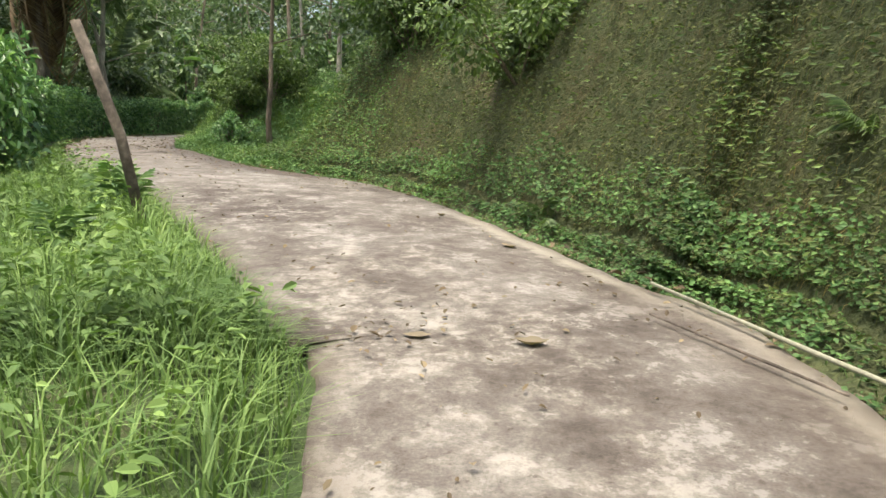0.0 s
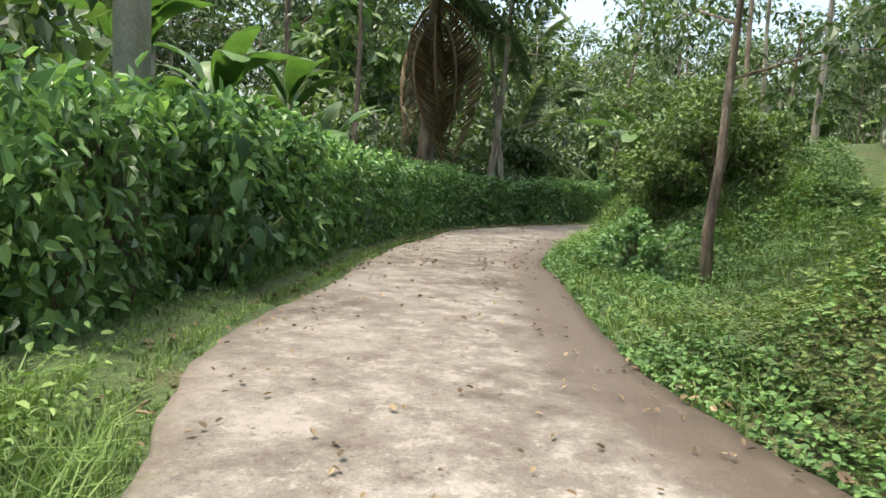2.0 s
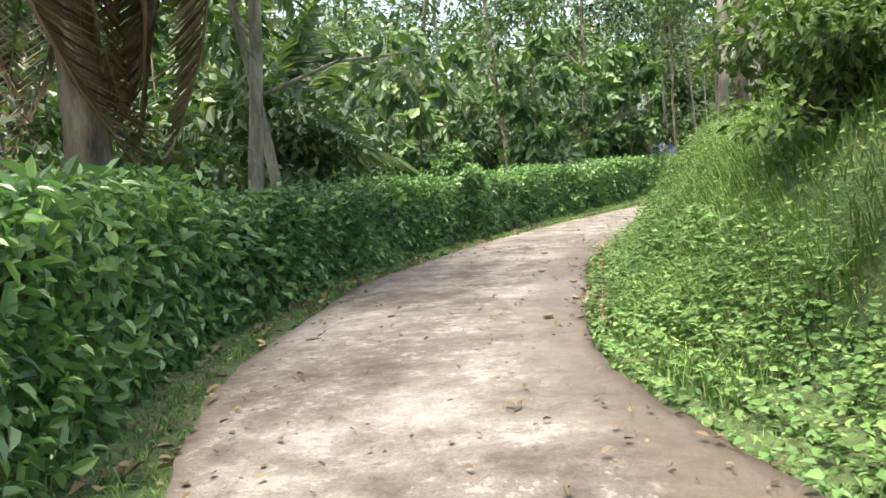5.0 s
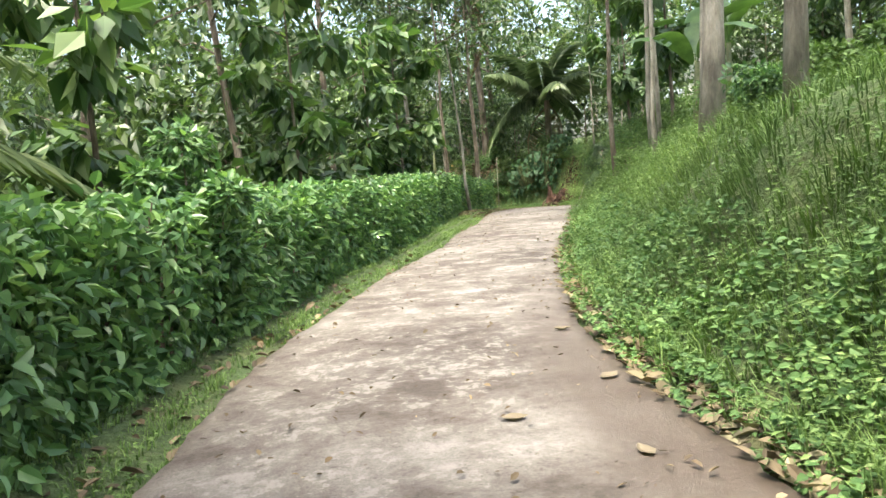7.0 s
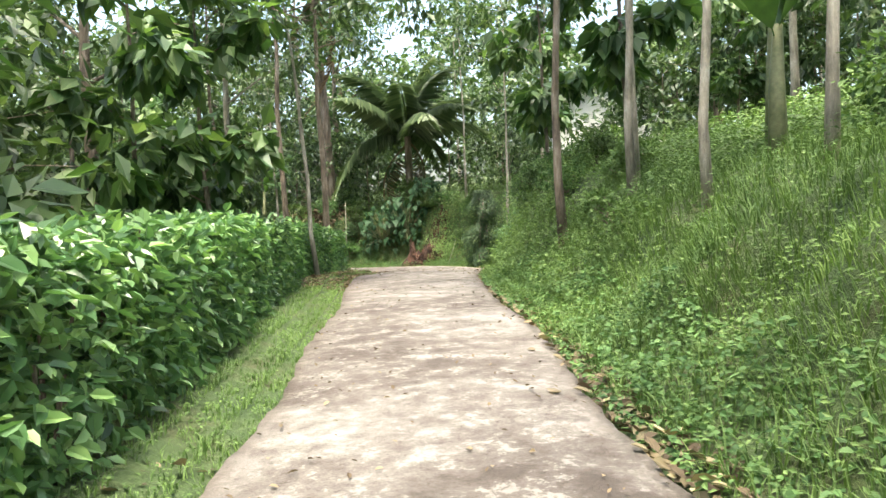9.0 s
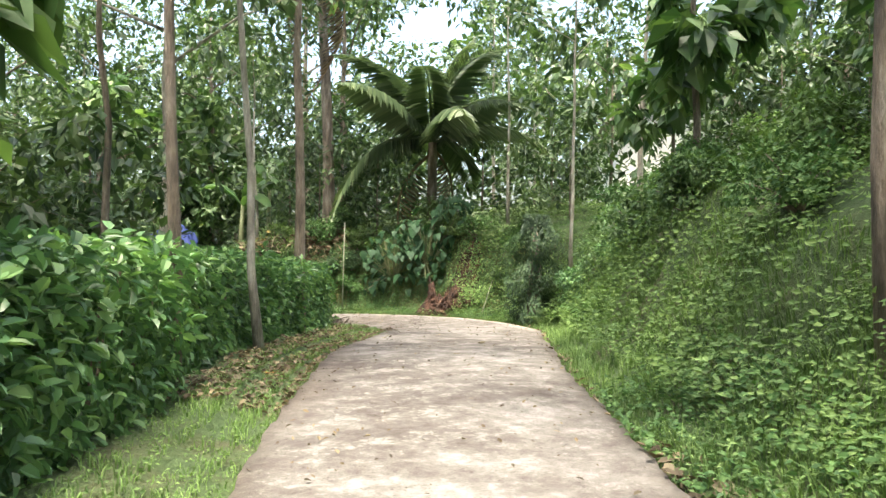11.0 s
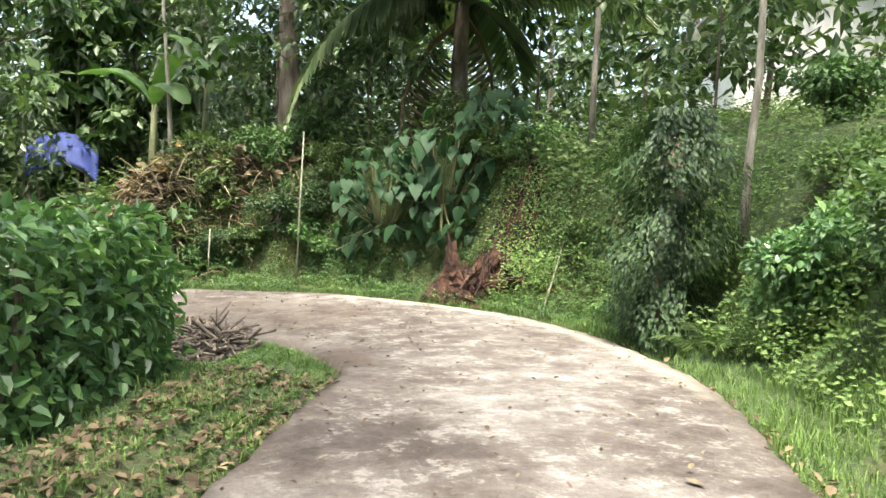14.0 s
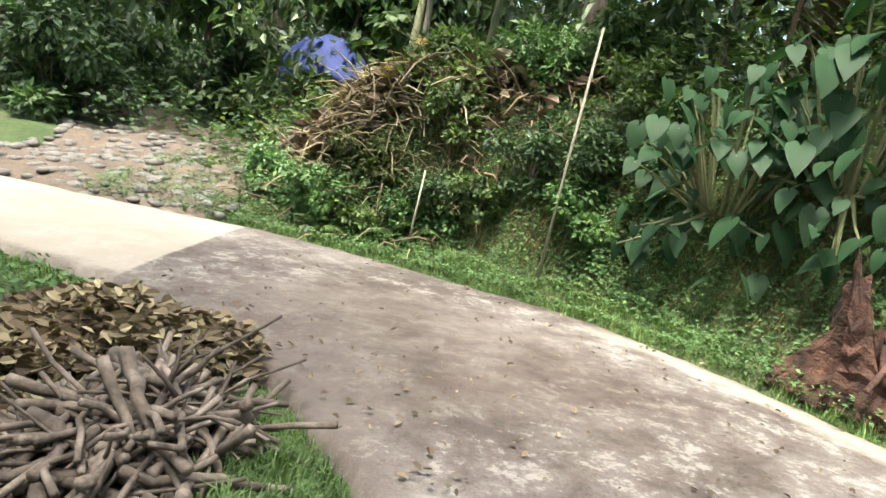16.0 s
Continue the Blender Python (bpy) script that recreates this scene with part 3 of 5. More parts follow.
grass("grass_bank", 6, 120000, 7.5, 14, 0.1, 2.4, 1, 0.17, M_LUSH, "tall yellow-green grass over the bank", 0.006, 1.0)
grass("grass_bank", 7, 70000, 12.5, 19, 0.0, 1.1, 1, 0.1, M_LUSH, "soft green grass at the foot of the slope", 0.006)
grass("grass_bank", 8, 36000, 18.5, 21.8, 0.0, 0.9, 1, 0.08, M_LUSH, "thin grass at the foot of the steep bank", 0.005)
hanging("hanging_grass", 9, 26000, 18.3, 22, 0.3, 1.6, 1, 0.14, M_DRYGRASS, "withered grass hanging on the steep bank", 0.008)
for k, side in enumerate((-1, 1)):
    grass("grass_edge", 20 + k, 40000, 0.3, 21.5, -0.05, 0.14, side, 0.045, M_LUSH, "short grass creeping over the lane's edge", 0.005, 1.0)
weeds("weeds", 11, 34000, 0.3, 4.2, 0.02, 0.45, 1, 0.028, 0.1, M_CARPET, "small green weeds at the foot of the bank", 0.6)
weeds("weeds", 12, 80000, 0.3, 4.4, 0.2, 2.6, 1, 0.026, 0.08, M_MOSS, "creeping weeds and ferns over the earth bank", 0.4)
weeds("weeds", 30, 60000, 0.3, 4.6, 0.2, 1.7, 1, 0.028, 0.13, M_MOSS, "green creepers and ferns hanging over the earth bank", 0.36)
weeds("weeds", 32, 42000, 0.3, 4.6, 0.25, 1.9, 1, 0.036, 0.15, M_WEED, "green ferns and creepers on the earth bank", 0.34)
weeds("weeds", 18, 34000, 0.3, 4.4, 1.0, 3.2, 1, 0.045, 0.25, M_WEED, "leafy weeds along the top of the earth bank", 0.45)
weeds("weeds", 13, 90000, 3.2, 7.2, 0.0, 2.9, 1, 0.031, 0.1, M_CARPET, "low carpet of small round-leaved weeds", 0.7, True)
weeds("weeds", 14, 120000, 6.5, 14, 0.0, 2.4, 1, 0.026, 0.2, M_LUSH, "fine leafy weeds over the grassy bank", 0.4)
weeds("weeds", 23, 40000, 7.0, 14.5, 0.0, 0.7, 1, 0.034, 0.14, M_CARPET, "round-leaved weeds at the foot of the grassy bank", 0.7, True)
weeds("weeds", 25, 50000, 8.5, 14.5, 1.8, 5.0, 1, 0.05, 0.35, M_LUSH, "leafy weeds over the top of the bank", 0.5)
weeds("weeds", 15, 130000, 13, 19, 0.35, 3.4, 1, 0.038, 0.26, M_LUSH, "vines and weeds over the slope", 0.5)
weeds("weeds", 26, 60000, 13, 19, 3.4, 9.5, 1, 0.07, 0.3, M_LUSH, "bright low plants over the hillside", 0.5)
weeds("weeds", 19, 16000, 18.3, 22.2, 0.1, 1.6, 1, 0.03, 0.08, M_MOSS, "brown moss and withered ferns on the steep bank", 0.4)
weeds("weeds", 16, 100000, 17.8, 22.2, 0.1, 1.9, 1, 0.03, 0.1, M_CARPET, "ferns and weeds on the steep bank at the bend", 0.5)
weeds("undergrowth", 27, 30000, 21.6, 24.6, 2.2, 9.0, 1, 0.1, 0.4, M_VINE, "dark leafy undergrowth beyond the path")
weeds("undergrowth", 28, 36000, 18.5, 22.0, 1.3, 4.5, 1, 0.07, 0.5, M_WEED, "leafy undergrowth on top of the bank")
weeds("weeds", 17, 46000, 0.3, 3.8, 0.15, 3.2, -1, 0.042, 0.28, M_LUSH, "green weeds among the verge grass", 0.5, True)
weeds("weeds", 29, 70000, 3.3, 19, -0.02, 0.75, -1, 0.02, 0.03, M_LUSH, "tiny-leaved weeds in the strip below the hedge", 0.5)


# ---- trees ----
def tree_parts(seed, high, girth, crown_from, crown_wide, leaves, size, slim=0.5, limbs=9, lean=0.0, sag=-0.3):
    """Trunk with limbs, and a crown of leaves gathered in clumps along the limbs."""
    rng = np.random.default_rng(seed)
    hs = np.linspace(-0.15, high, 9)
    sway = np.cumsum(rng.normal(0, 0.035, (9, 2)), 0) * high / 8
    sway -= sway[0]
    trunk = np.stack([sway[:, 0] + lean * hs, sway[:, 1], hs], 1)
    rad = girth * (1 - 0.75 * np.linspace(0, 1, 9)) * (1 + 0.35 * np.exp(-np.linspace(0, 9, 9) * 1.5))
    bits, clumps = [tube(trunk, rad, 8)], []
    for i in range(limbs):
        f = crown_from + (1 - crown_from) * (i + rng.uniform(0.1, 0.9)) / limbs
        b = np.array([np.interp(f * high, hs, trunk[:, k]) for k in range(3)])
        a = i * 2.4 + rng.uniform(-0.5, 0.5)
        ln = crown_wide * rng.uniform(0.6, 1.1) * (1.15 - 0.6 * abs(f - 0.6))
        w = np.array([math.cos(a), math.sin(a), rng.uniform(0.15, 0.7)])
        pts = [b, b + w * ln * 0.5 + [0, 0, 0.05 * ln], b + w * ln + [0, 0, -0.05 * ln]]
        bits.append(tube(pts, (girth * 0.3, girth * 0.2, girth * 0.06), 5))
        for g in (0.45, 0.7, 0.95, 1.1):
            clumps.append(b + w * ln * g + rng.normal(0, 0.1, 3) * ln)
    clumps.append(trunk[-1])
    c = np.array(clumps)[rng.integers(0, len(clumps), leaves)]
    r = crown_wide * 0.33
    off = rand_dirs(rng, leaves) * r * rng.uniform(0.15, 1, (leaves, 1)) ** 0.6 * [1, 1, 0.7]
    at = c + off
    way = unit(off / r + rand_dirs(rng, leaves) * 0.8 + np.array([0, 0, sag]))
    up = unit(np.array([0, 0, 1.0]) + rand_dirs(rng, leaves) * 0.6)
    l = size * rng.uniform(0.6, 1.3, leaves)
    v, f = flat_leaves(at, way, up, l, l * slim)
    return joined(bits), (v, [f])


def tree_kind(seed, bark, leaf, **kw):
    wood, crown = tree_parts(seed, **kw)
    return mesh_of("trunk", *wood, bark, True), mesh_of("crown", *crown, leaf)


KINDS = {
    "slim": [tree_kind(40 + i, M_PALEBARK, M_TREE, high=6.5, girth=0.07, crown_from=0.5, crown_wide=1.5, leaves=1800, size=0.17) for i in range(3)],
    "broad": [tree_kind(50 + i, M_BARK, M_TREE, high=8.0, girth=0.13, crown_from=0.35, crown_wide=2.6, leaves=3000, size=0.23) for i in range(3)],
    "teak": [tree_kind(60 + i, M_BARK, M_TEAK, high=4.8, girth=0.05, crown_from=0.25, crown_wide=0.9, leaves=700, size=0.34, slim=0.62, limbs=8, sag=-0.7) for i in range(3)],
    "under": [tree_kind(70 + i, M_BARK, M_TREE, high=2.2, girth=0.03, crown_from=0.1, crown_wide=1.1, leaves=1000, size=0.18) for i in range(3)],
}
LABELS = {"slim": "slender pale-barked tree with a high thin crown", "broad": "tall dark tree with a wide leafy crown",
          "teak": "young tree with large drooping bright leaves", "under": "dense dark green undergrowth bush"}
NAMES = {"slim": "slim_tree", "broad": "broad_tree", "teak": "young_teak", "under": "bush"}


def plant(kind, n, x, y, size=1.0, turn=None, group="", label="", sink=0.0):
    rng = np.random.default_rng(int(abs(x * 131 + y * 977)) + n)
    g = thing(NAMES[kind], x, y, label or LABELS[kind], "bush" if kind == "under" else "tree", group or "trees of the wood", rng.uniform(0, 360) if turn is None else turn)
    g.scale = (size,) * 3
    for nm, me in zip(("trunk", "crown"), KINDS[kind][n % 3]):
        piece(nm, me, g)
    return g


# ---- palms, bananas, ferns and other large-leaved plants ----
def frond_arrays(rng, long, wide, droop, pairs, slim=0.05, ragged=0.0):
    """A feather leaf from the origin along +x, arching up and down again: rachis and leaflets."""
    f = np.linspace(0, 1, 9)
    rach = np.stack([long * f * (1 - 0.12 * f), 0 * f, long * (0.55 * f - (0.45 + droop) * f * f)], 1)
    stem = tube(rach, 0.022 * long / 2 * (1.05 - f), 5)
    g = np.linspace(0.14, 1.0, pairs)
    at = np.stack([np.interp(g, f, rach[:, k]) for k in range(3)], 1)
    parts = [stem]
    for side in (-1, 1):
        way = np.stack([0.55 + 0.3 * g, side * np.ones(pairs), -0.35 - 0.25 * rng.uniform(0, 1, pairs) - ragged], 1)
        l = wide * np.sin(np.pi * (0.18 + 0.78 * g)) * rng.uniform(0.8, 1.1, pairs)
        v, q = leaf_arrays(at, way, np.tile([0, 0, 1.0], (pairs, 1)), l, slim * rng.uniform(0.7, 1.2, pairs), 0.1, 0.3)
        parts.append((v, [q]))
    return joined(parts)


def paddle_arrays(rng, long, wide, droop):
    """A banana leaf from the origin along +x: a bowed blade with a sunk midrib and torn edges."""
    n = 15
    f = np.linspace(0, 1, n)
    rib = np.stack([long * f * (1 - 0.15 * f), 0 * f, long * (0.75 * f - (0.55 + droop) * f * f)], 1)
    w = wide * 0.5 * np.clip(np.sin(np.pi * np.clip((f - 0.1) / 0.92, 0, 1)) ** 0.5, 0.04, 1)
    v = np.stack([rib + np.stack([0 * f, s * w, -0.22 * w * abs(s) ** 2 * (1 + rng.uniform(-0.3, 0.6, n)) + 0.1 * w * abs(s)], 1) for s in (-1, -0.5, 0, 0.5, 1)], 1).reshape(-1, 3)
    i, j = np.meshgrid(np.arange(n - 1), np.arange(4), indexing="ij")
    q = np.stack([i * 5 + j, (i + 1) * 5 + j, (i + 1) * 5 + j + 1, i * 5 + j + 1], -1).reshape(-1, 4)
    torn = rng.uniform(0, 1, len(q)) < 0.08
    return v, [q[~(torn & ((np.arange(len(q)) % 4 == 0) | (np.arange(len(q)) % 4 == 3)))]]


def heart_arrays(long, wide):
    """A heart-shaped leaf from the origin along +x, cupped along its midrib."""
    f = np.array([-0.28, -0.1, 0.12, 0.38, 0.64, 0.85, 1.0])
    w = np.array([0.22, 0.46, 0.5, 0.42, 0.28, 0.12, 0.0]) * wide
    z = -0.22 * f * f * long
    v = np.stack([np.stack([f * long, s * w, z + 0.16 * np.abs(s) * w - 0.25 * (np.abs(s) == 1) * w * 0.3], 1) for s in (-1, -0.5, 0, 0.5, 1)], 1)
    v[0, 2] = v[1, 2] * 0.9
    v = v.reshape(-1, 3)
    i, j = np.meshgrid(np.arange(6), np.arange(4), indexing="ij")
    return v, [np.stack([i * 5 + j, (i + 1) * 5 + j, (i + 1) * 5 + j + 1, i * 5 + j + 1], -1).reshape(-1, 4)]


prng = np.random.default_rng(8)
FRONDS = [mesh_of("frond", *frond_arrays(prng, 2.5, 0.62, 0.25 * i, 46), M_PALM) for i in range(3)]
DEADFRONDS = [mesh_of("dead_frond", *frond_arrays(prng, 2.6, 0.5, 0.6, 34, 0.02, 1.1), M_DEAD) for i in range(3)]
FERNS = [mesh_of("frond", *frond_arrays(prng, 0.5, 0.13, 0.3, 18, 0.026), M_WEED) for i in range(2)]
GINGERS = [mesh_of("frond", *frond_arrays(prng, 0.9, 0.3, 0.2, 9, 0.075), M_BANANA) for i in range(2)]
PADDLES = [mesh_of("leaf", *paddle_arrays(prng, 1.35, 0.36, 0.2 * i), M_BANANA, True) for i in range(3)]
HEARTS = [mesh_of("leaf", *heart_arrays(0.28, 0.24), M_TARO, True), mesh_of("leaf", *heart_arrays(0.36, 0.28), M_TARO, True)]


def set_part(name, me, parent, at, turn, tilt, size=1.0, roll=0.0, label=""):
    ob = piece(name, me, parent, label)
    ob.matrix_basis = Matrix.Translation(at) @ Euler((radians(roll), radians(-tilt), radians(turn))).to_matrix().to_4x4() @ Matrix.Diagonal((size, size, size, 1))
    return ob


def palm(x, y, high, girth, fronds, dead, size, label, seed, lean=0.0):
    rng = np.random.default_rng(seed)
    g = thing("coconut_palm", x, y, label, "palm tree", "palms")
    f = np.linspace(0, 1, 26)
    pts = np.stack([lean * high * f * f, 0 * f, -0.15 + (high + 0.15) * f], 1)
    rad = girth * (1 - 0.25 * f + 0.5 * np.exp(-f * 9)) * (1 + 0.06 * (np.arange(26) % 2))
    piece("trunk", mesh_of("trunk", *tube(pts, rad, 10), M_BARK, True), g)
    top = pts[-1]
    for i in range(fronds):
        set_part("frond", FRONDS[i % 3], g, top, i * 137.5 + rng.uniform(-10, 10), 62 - 75 * i / max(1, fronds - 1), size * rng.uniform(0.85, 1.1))
    for i in range(dead):
        set_part("dead_frond", DEADFRONDS[i % 3], g, top - np.array([0, 0, 0.1 + 0.12 * (i % 4)]), i * 137.5 + 30, rng.uniform(-72, -55), size * rng.uniform(0.8, 1.15), rng.uniform(-40, 40), label="brown dead frond hanging down")
    return g


def banana(x, y, high, leaves, size, seed, z=None, label="banana plant with broad torn pale green leaves"):
    rng = np.random.default_rng(seed)
    g = thing("banana_plant", x, y, label, "banana plant", "banana plants", z=z)
    piece("stem", mesh_of("stem", *tube([(0, 0, -0.1), (0, 0, high * 0.5), (0.02, 0, high)], (0.075, 0.06, 0.035), 8), M_STEM, True), g)
    for i in range(leaves):
        set_part("leaf", PADDLES[i % 3], g, (0, 0, high * rng.uniform(0.88, 1.0)), i * 137.5 + rng.uniform(-15, 15), rng.uniform(15, 45) if i < leaves - 1 else 50, size * rng.uniform(0.75, 1.1), rng.uniform(-15, 15))
    return g


def rosette(name, kinds, x, y, n, size, tilt0, tilt1, label, category, seed, z=None, spread_by=0.05):
    rng = np.random.default_rng(seed)
    g = thing(name, x, y, label, category, z=z)
    for i in range(n):
        set_part("frond", kinds[i % len(kinds)], g, (*rng.normal(0, spread_by, 2), 0.0), i * 137.5, rng.uniform(tilt0, tilt1), size * rng.uniform(0.7, 1.15))
    return g


def heart_bush(name, x, y, wide, high, n, size, label, seed, z=None, deep=None, face=None, low=0.25):
    """Stems with large heart-shaped leaves hanging outwards."""
    rng = np.random.default_rng(seed)
    g = thing(name, x, y, label, "taro plant" if name == "taro_clump" else "climber", z=z)
    for i in range(n):
        a = rng.uniform(0, 2 * math.pi)
        r = rng.uniform(0.15, 1) ** 0.6
        px, py = math.cos(a) * r * wide, math.sin(a) * r * (deep or wide)
        pz = high * rng.uniform(low, 1.0) * (1.05 - 0.35 * r * r)
        if i % 3 == 0:
            stalk = tube([(px * 0.3, py * 0.3, 0.0), (px * 0.75, py * 0.75, pz * 0.75), (px, py, pz)], (0.014, 0.01, 0.006), 4)
            piece("stalk", mesh_of("stalk", *stalk, M_STEM), g)
        turn = math.degrees(math.atan2(py, px)) + rng.uniform(-50, 50) if face is None else face + rng.normal(0, 48)
        set_part("leaf", HEARTS[i % 2], g, (px, py, pz), turn, rng.uniform(-78, -20), size * rng.uniform(0.55, 1.25), rng.uniform(-25, 25))
    return g


# the wood's trees that stand by themselves
def trunk_tree(x, y, girth, seed, pale=True, high=7.0, lean=0.0, leaf=None, size=0.17, label="", limbs=8, crown_from=0.55, leaves=1400, wide=1.6):
    wood, crown = tree_parts(seed, high, girth * 0.72, crown_from, wide, leaves, size, limbs=limbs, lean=lean)
    g = thing("tree", x, y, label or ("straight pale-barked tree on the bank" if pale else "straight brown-barked tree beside the lane"), "tree", "trees along the lane")
    piece("trunk", mesh_of("trunk", *wood, M_PALEBARK if pale else M_BARK, True), g)
    piece("crown", mesh_of("crown", *crown, leaf or M_TREE), g)
    return g


palm(-9.0, 16.5, 4.3, 0.17, 12, 10, 1.15, "coconut palm with a skirt of hanging brown dead fronds", 1, 0.03)
palm(3.5, 42.3, 2.1, 0.13, 18, 2, 1.3, "young coconut palm with arching grey-green fronds", 2)
palm(1.35, 43.3, 6.5, 0.13, 13, 3, 1.1, "tall coconut palm with a ringed leaning trunk", 3, -0.05)
palm(-12.5, 29.0, 4.0, 0.15, 13, 3, 1.2, "coconut palm among the trees of the wood", 4)
palm(-13.5, 24.0, 2.4, 0.14, 13, 2, 1.2, "low coconut palm among the undergrowth", 5)
palm(-4.6, 37.5, 0.9, 0.13, 12, 1, 0.9, "low young palm behind the hedge", 6)
palm(-15.0, 32.0, 6.0, 0.15, 13, 3, 1.2, "coconut palm against the sky", 7)
banana(-4.15, 14.1, 0.35, 8, 0.75, 1)
banana(-9.6, 20.2, 0.8, 3, 0.8, 2, label="young banana plant with one upright bright leaf")
banana(-0.9, 25.9, 1.0, 6, 1.0, 3)
banana(0.3, 26.9, 1.3, 6, 1.1, 4)
banana(-0.4, 44.6, 1.4, 6, 1.0, 6)
banana(0.4, 45.4, 1.6, 6, 1.1, 7)
banana(-7.6, 12.2, 1.2, 7, 0.9, 8)
banana(-7.3, 10.3, 1.6, 9, 0.85, 9)
banana(-6.7, 9.0, 1.8, 9, 0.8, 10)
banana(-7.9, 11.9, 1.8, 9, 0.9, 12)
palm(-9.6, 21.0, 1.3, 0.13, 13, 1, 1.0, "young coconut palm with grey-green fronds behind the hedge", 8)
banana(-6.9, 47.2, 1.5, 6, 1.2, 11, label="banana plant with a yellowed drooping leaf")
trunk_tree(-2.6, 11.0, 0.06, 201, False, 4.0, 0.03, crown_from=0.35, wide=1.2, leaves=2600, size=0.1, label="small dark-trunked tree with fine leaves on the grass")
trunk_tree(-8.4, 13.8, 0.07, 202, False, 6)
trunk_tree(-8.55, 17.9, 0.12, 203, True, 6.5, 0.1, limbs=10, crown_from=0.25, label="forked grey-barked tree behind the hedge")
trunk_tree(-8.3, 18.3, 0.09, 204, True, 6.5, -0.12)
trunk_tree(-3.26, 22.1, 0.12, 205, True, 7.5, 0.01, crown_from=0.6)
trunk_tree(-3.96, 20.3, 0.075, 206, True, 7.5, crown_from=0.6)
trunk_tree(-4.0, 19.1, 0.08, 207, False, 7.5, crown_from=0.6)
trunk_tree(-0.64, 28.9, 0.07, 208, False, 7, crown_from=0.5)
trunk_tree(-0.42, 28.0, 0.06, 209, True, 7, crown_from=0.55)
trunk_tree(-0.1, 28.3, 0.055, 210, True, 7, crown_from=0.55)
trunk_tree(-1.5, 26.0, 0.05, 211, True, 6, crown_from=0.6)
trunk_tree(-1.3, 25.2, 0.055, 212, True, 6.5, crown_from=0.65)
trunk_tree(3.95, 37.45, 0.05, 213, True, 6, crown_from=0.6)
trunk_tree(3.2, 34.9, 0.06, 214, True, 6, 0.04, crown_from=0.6)
trunk_tree(4.3, 40.2, 0.05, 215, True, 6.5, crown_from=0.6)
trunk_tree(-1.23, 35.8, 0.1, 216, False, 7, -0.03, crown_from=0.6, label="straight brown-barked tree at the hedge's end")
trunk_tree(-2.18, 33.33, 0.052, 217, True, 6.5, -0.06, crown_from=0.6, label="slender grey tree growing in the hedge")
trunk_tree(-2.6, 38.2, 0.13, 218, True, 8, crown_from=0.5, wide=2.2, leaves=3600)
trunk_tree(-3.0, 31.9, 0.06, 219, False, 6.5)
trunk_tree(-3.4, 34.8, 0.06, 220, False, 6.5, -0.02)
trunk_tree(-0.2, 43.8, 0.05, 222, True, 5, -0.03)
trunk_tree(-6.9, 27.5, 0.09, 223, False, 7.5, -0.1, limbs=12, crown_from=0.3, label="dark tree with bare crooked limbs")
trunk_tree(-8.6, 25.0, 0.09, 224, False, 7.5, 0.1, limbs=12, crown_from=0.3, label="dark tree with bare crooked limbs")
for n, (x, y, s) in enumerate([(-7.75, 22.0, 0.62), (-4.3, 30.1, 0.75), (-5.1, 28.9, 0.7), (1.2, 31.8, 0.75), (2.9, 33.9, 0.6), (-6.3, 26.0, 0.7), (1.0, 29.7, 0.85)]):
    plant("teak", n, x, y, s, group="young teaks")
heart_bush("taro_clump", 2.15, 41.25, 0.66, 0.95, 190, 0.5, "dense clump of dark heart-shaped taro leaves on the bank", 31, deep=0.5, face=-115, low=-0.5)
heart_bush("taro_clump", 2.75, 41.0, 0.62, 1.15, 190, 0.54, "clump of large dark heart-shaped leaves above the bank", 32, face=-120, low=-0.4)
heart_bush("taro_clump", 3.3, 40.9, 0.45, 0.85, 60, 0.6, "small clump of dark heart-shaped leaves on the bank's top", 35, face=-125)
heart_bush("climber", -6.6, 10.5, 0.5, 1.5, 80, 0.42, "broad-leaved climber over the hedge", 33)
heart_bush("climber", -5.3, 8.5, 0.6, 1.5, 90, 0.42, "broad-leaved climber over the hedge", 34)
rosette("fern", FERNS, 3.15, 36.9, 9, 0.8, 0, 50, "green fern on the slope", "fern", 41)
rosette("fern", FERNS, -3.0, 14.5, 9, 1.0, 0, 50, "green fern on the bank", "fern", 42)
rosette("fern", FERNS, 0.75, 4.7, 9, 0.6, 0, 50, "dark green fern at the foot of the bank", "fern", 43)
rosette("fern", FERNS, 1.75, 2.9, 9, 0.7, 0, 50, "dark green fern at the foot of the bank", "fern", 44)
rosette("ginger", GINGERS, -2.0, 4.55, 7, 0.45, 30, 80, "pale green broad-leaved shoots in the long grass", "ginger plant", 47)
rosette("ginger", GINGERS, -1.75, 3.3, 6, 0.4, 30, 80, "pale green broad-leaved shoots in the long grass", "ginger plant", 48)
rosette("ginger", GINGERS, 1.68, 33.8, 11, 0.55, 30, 75, "yellow-green ginger plant on the slope", "ginger plant", 45)
rosette("ginger", GINGERS, 3.3, 35.6, 7, 0.7, 30, 75, "yellow-green ginger plant on the slope", "ginger plant", 46)


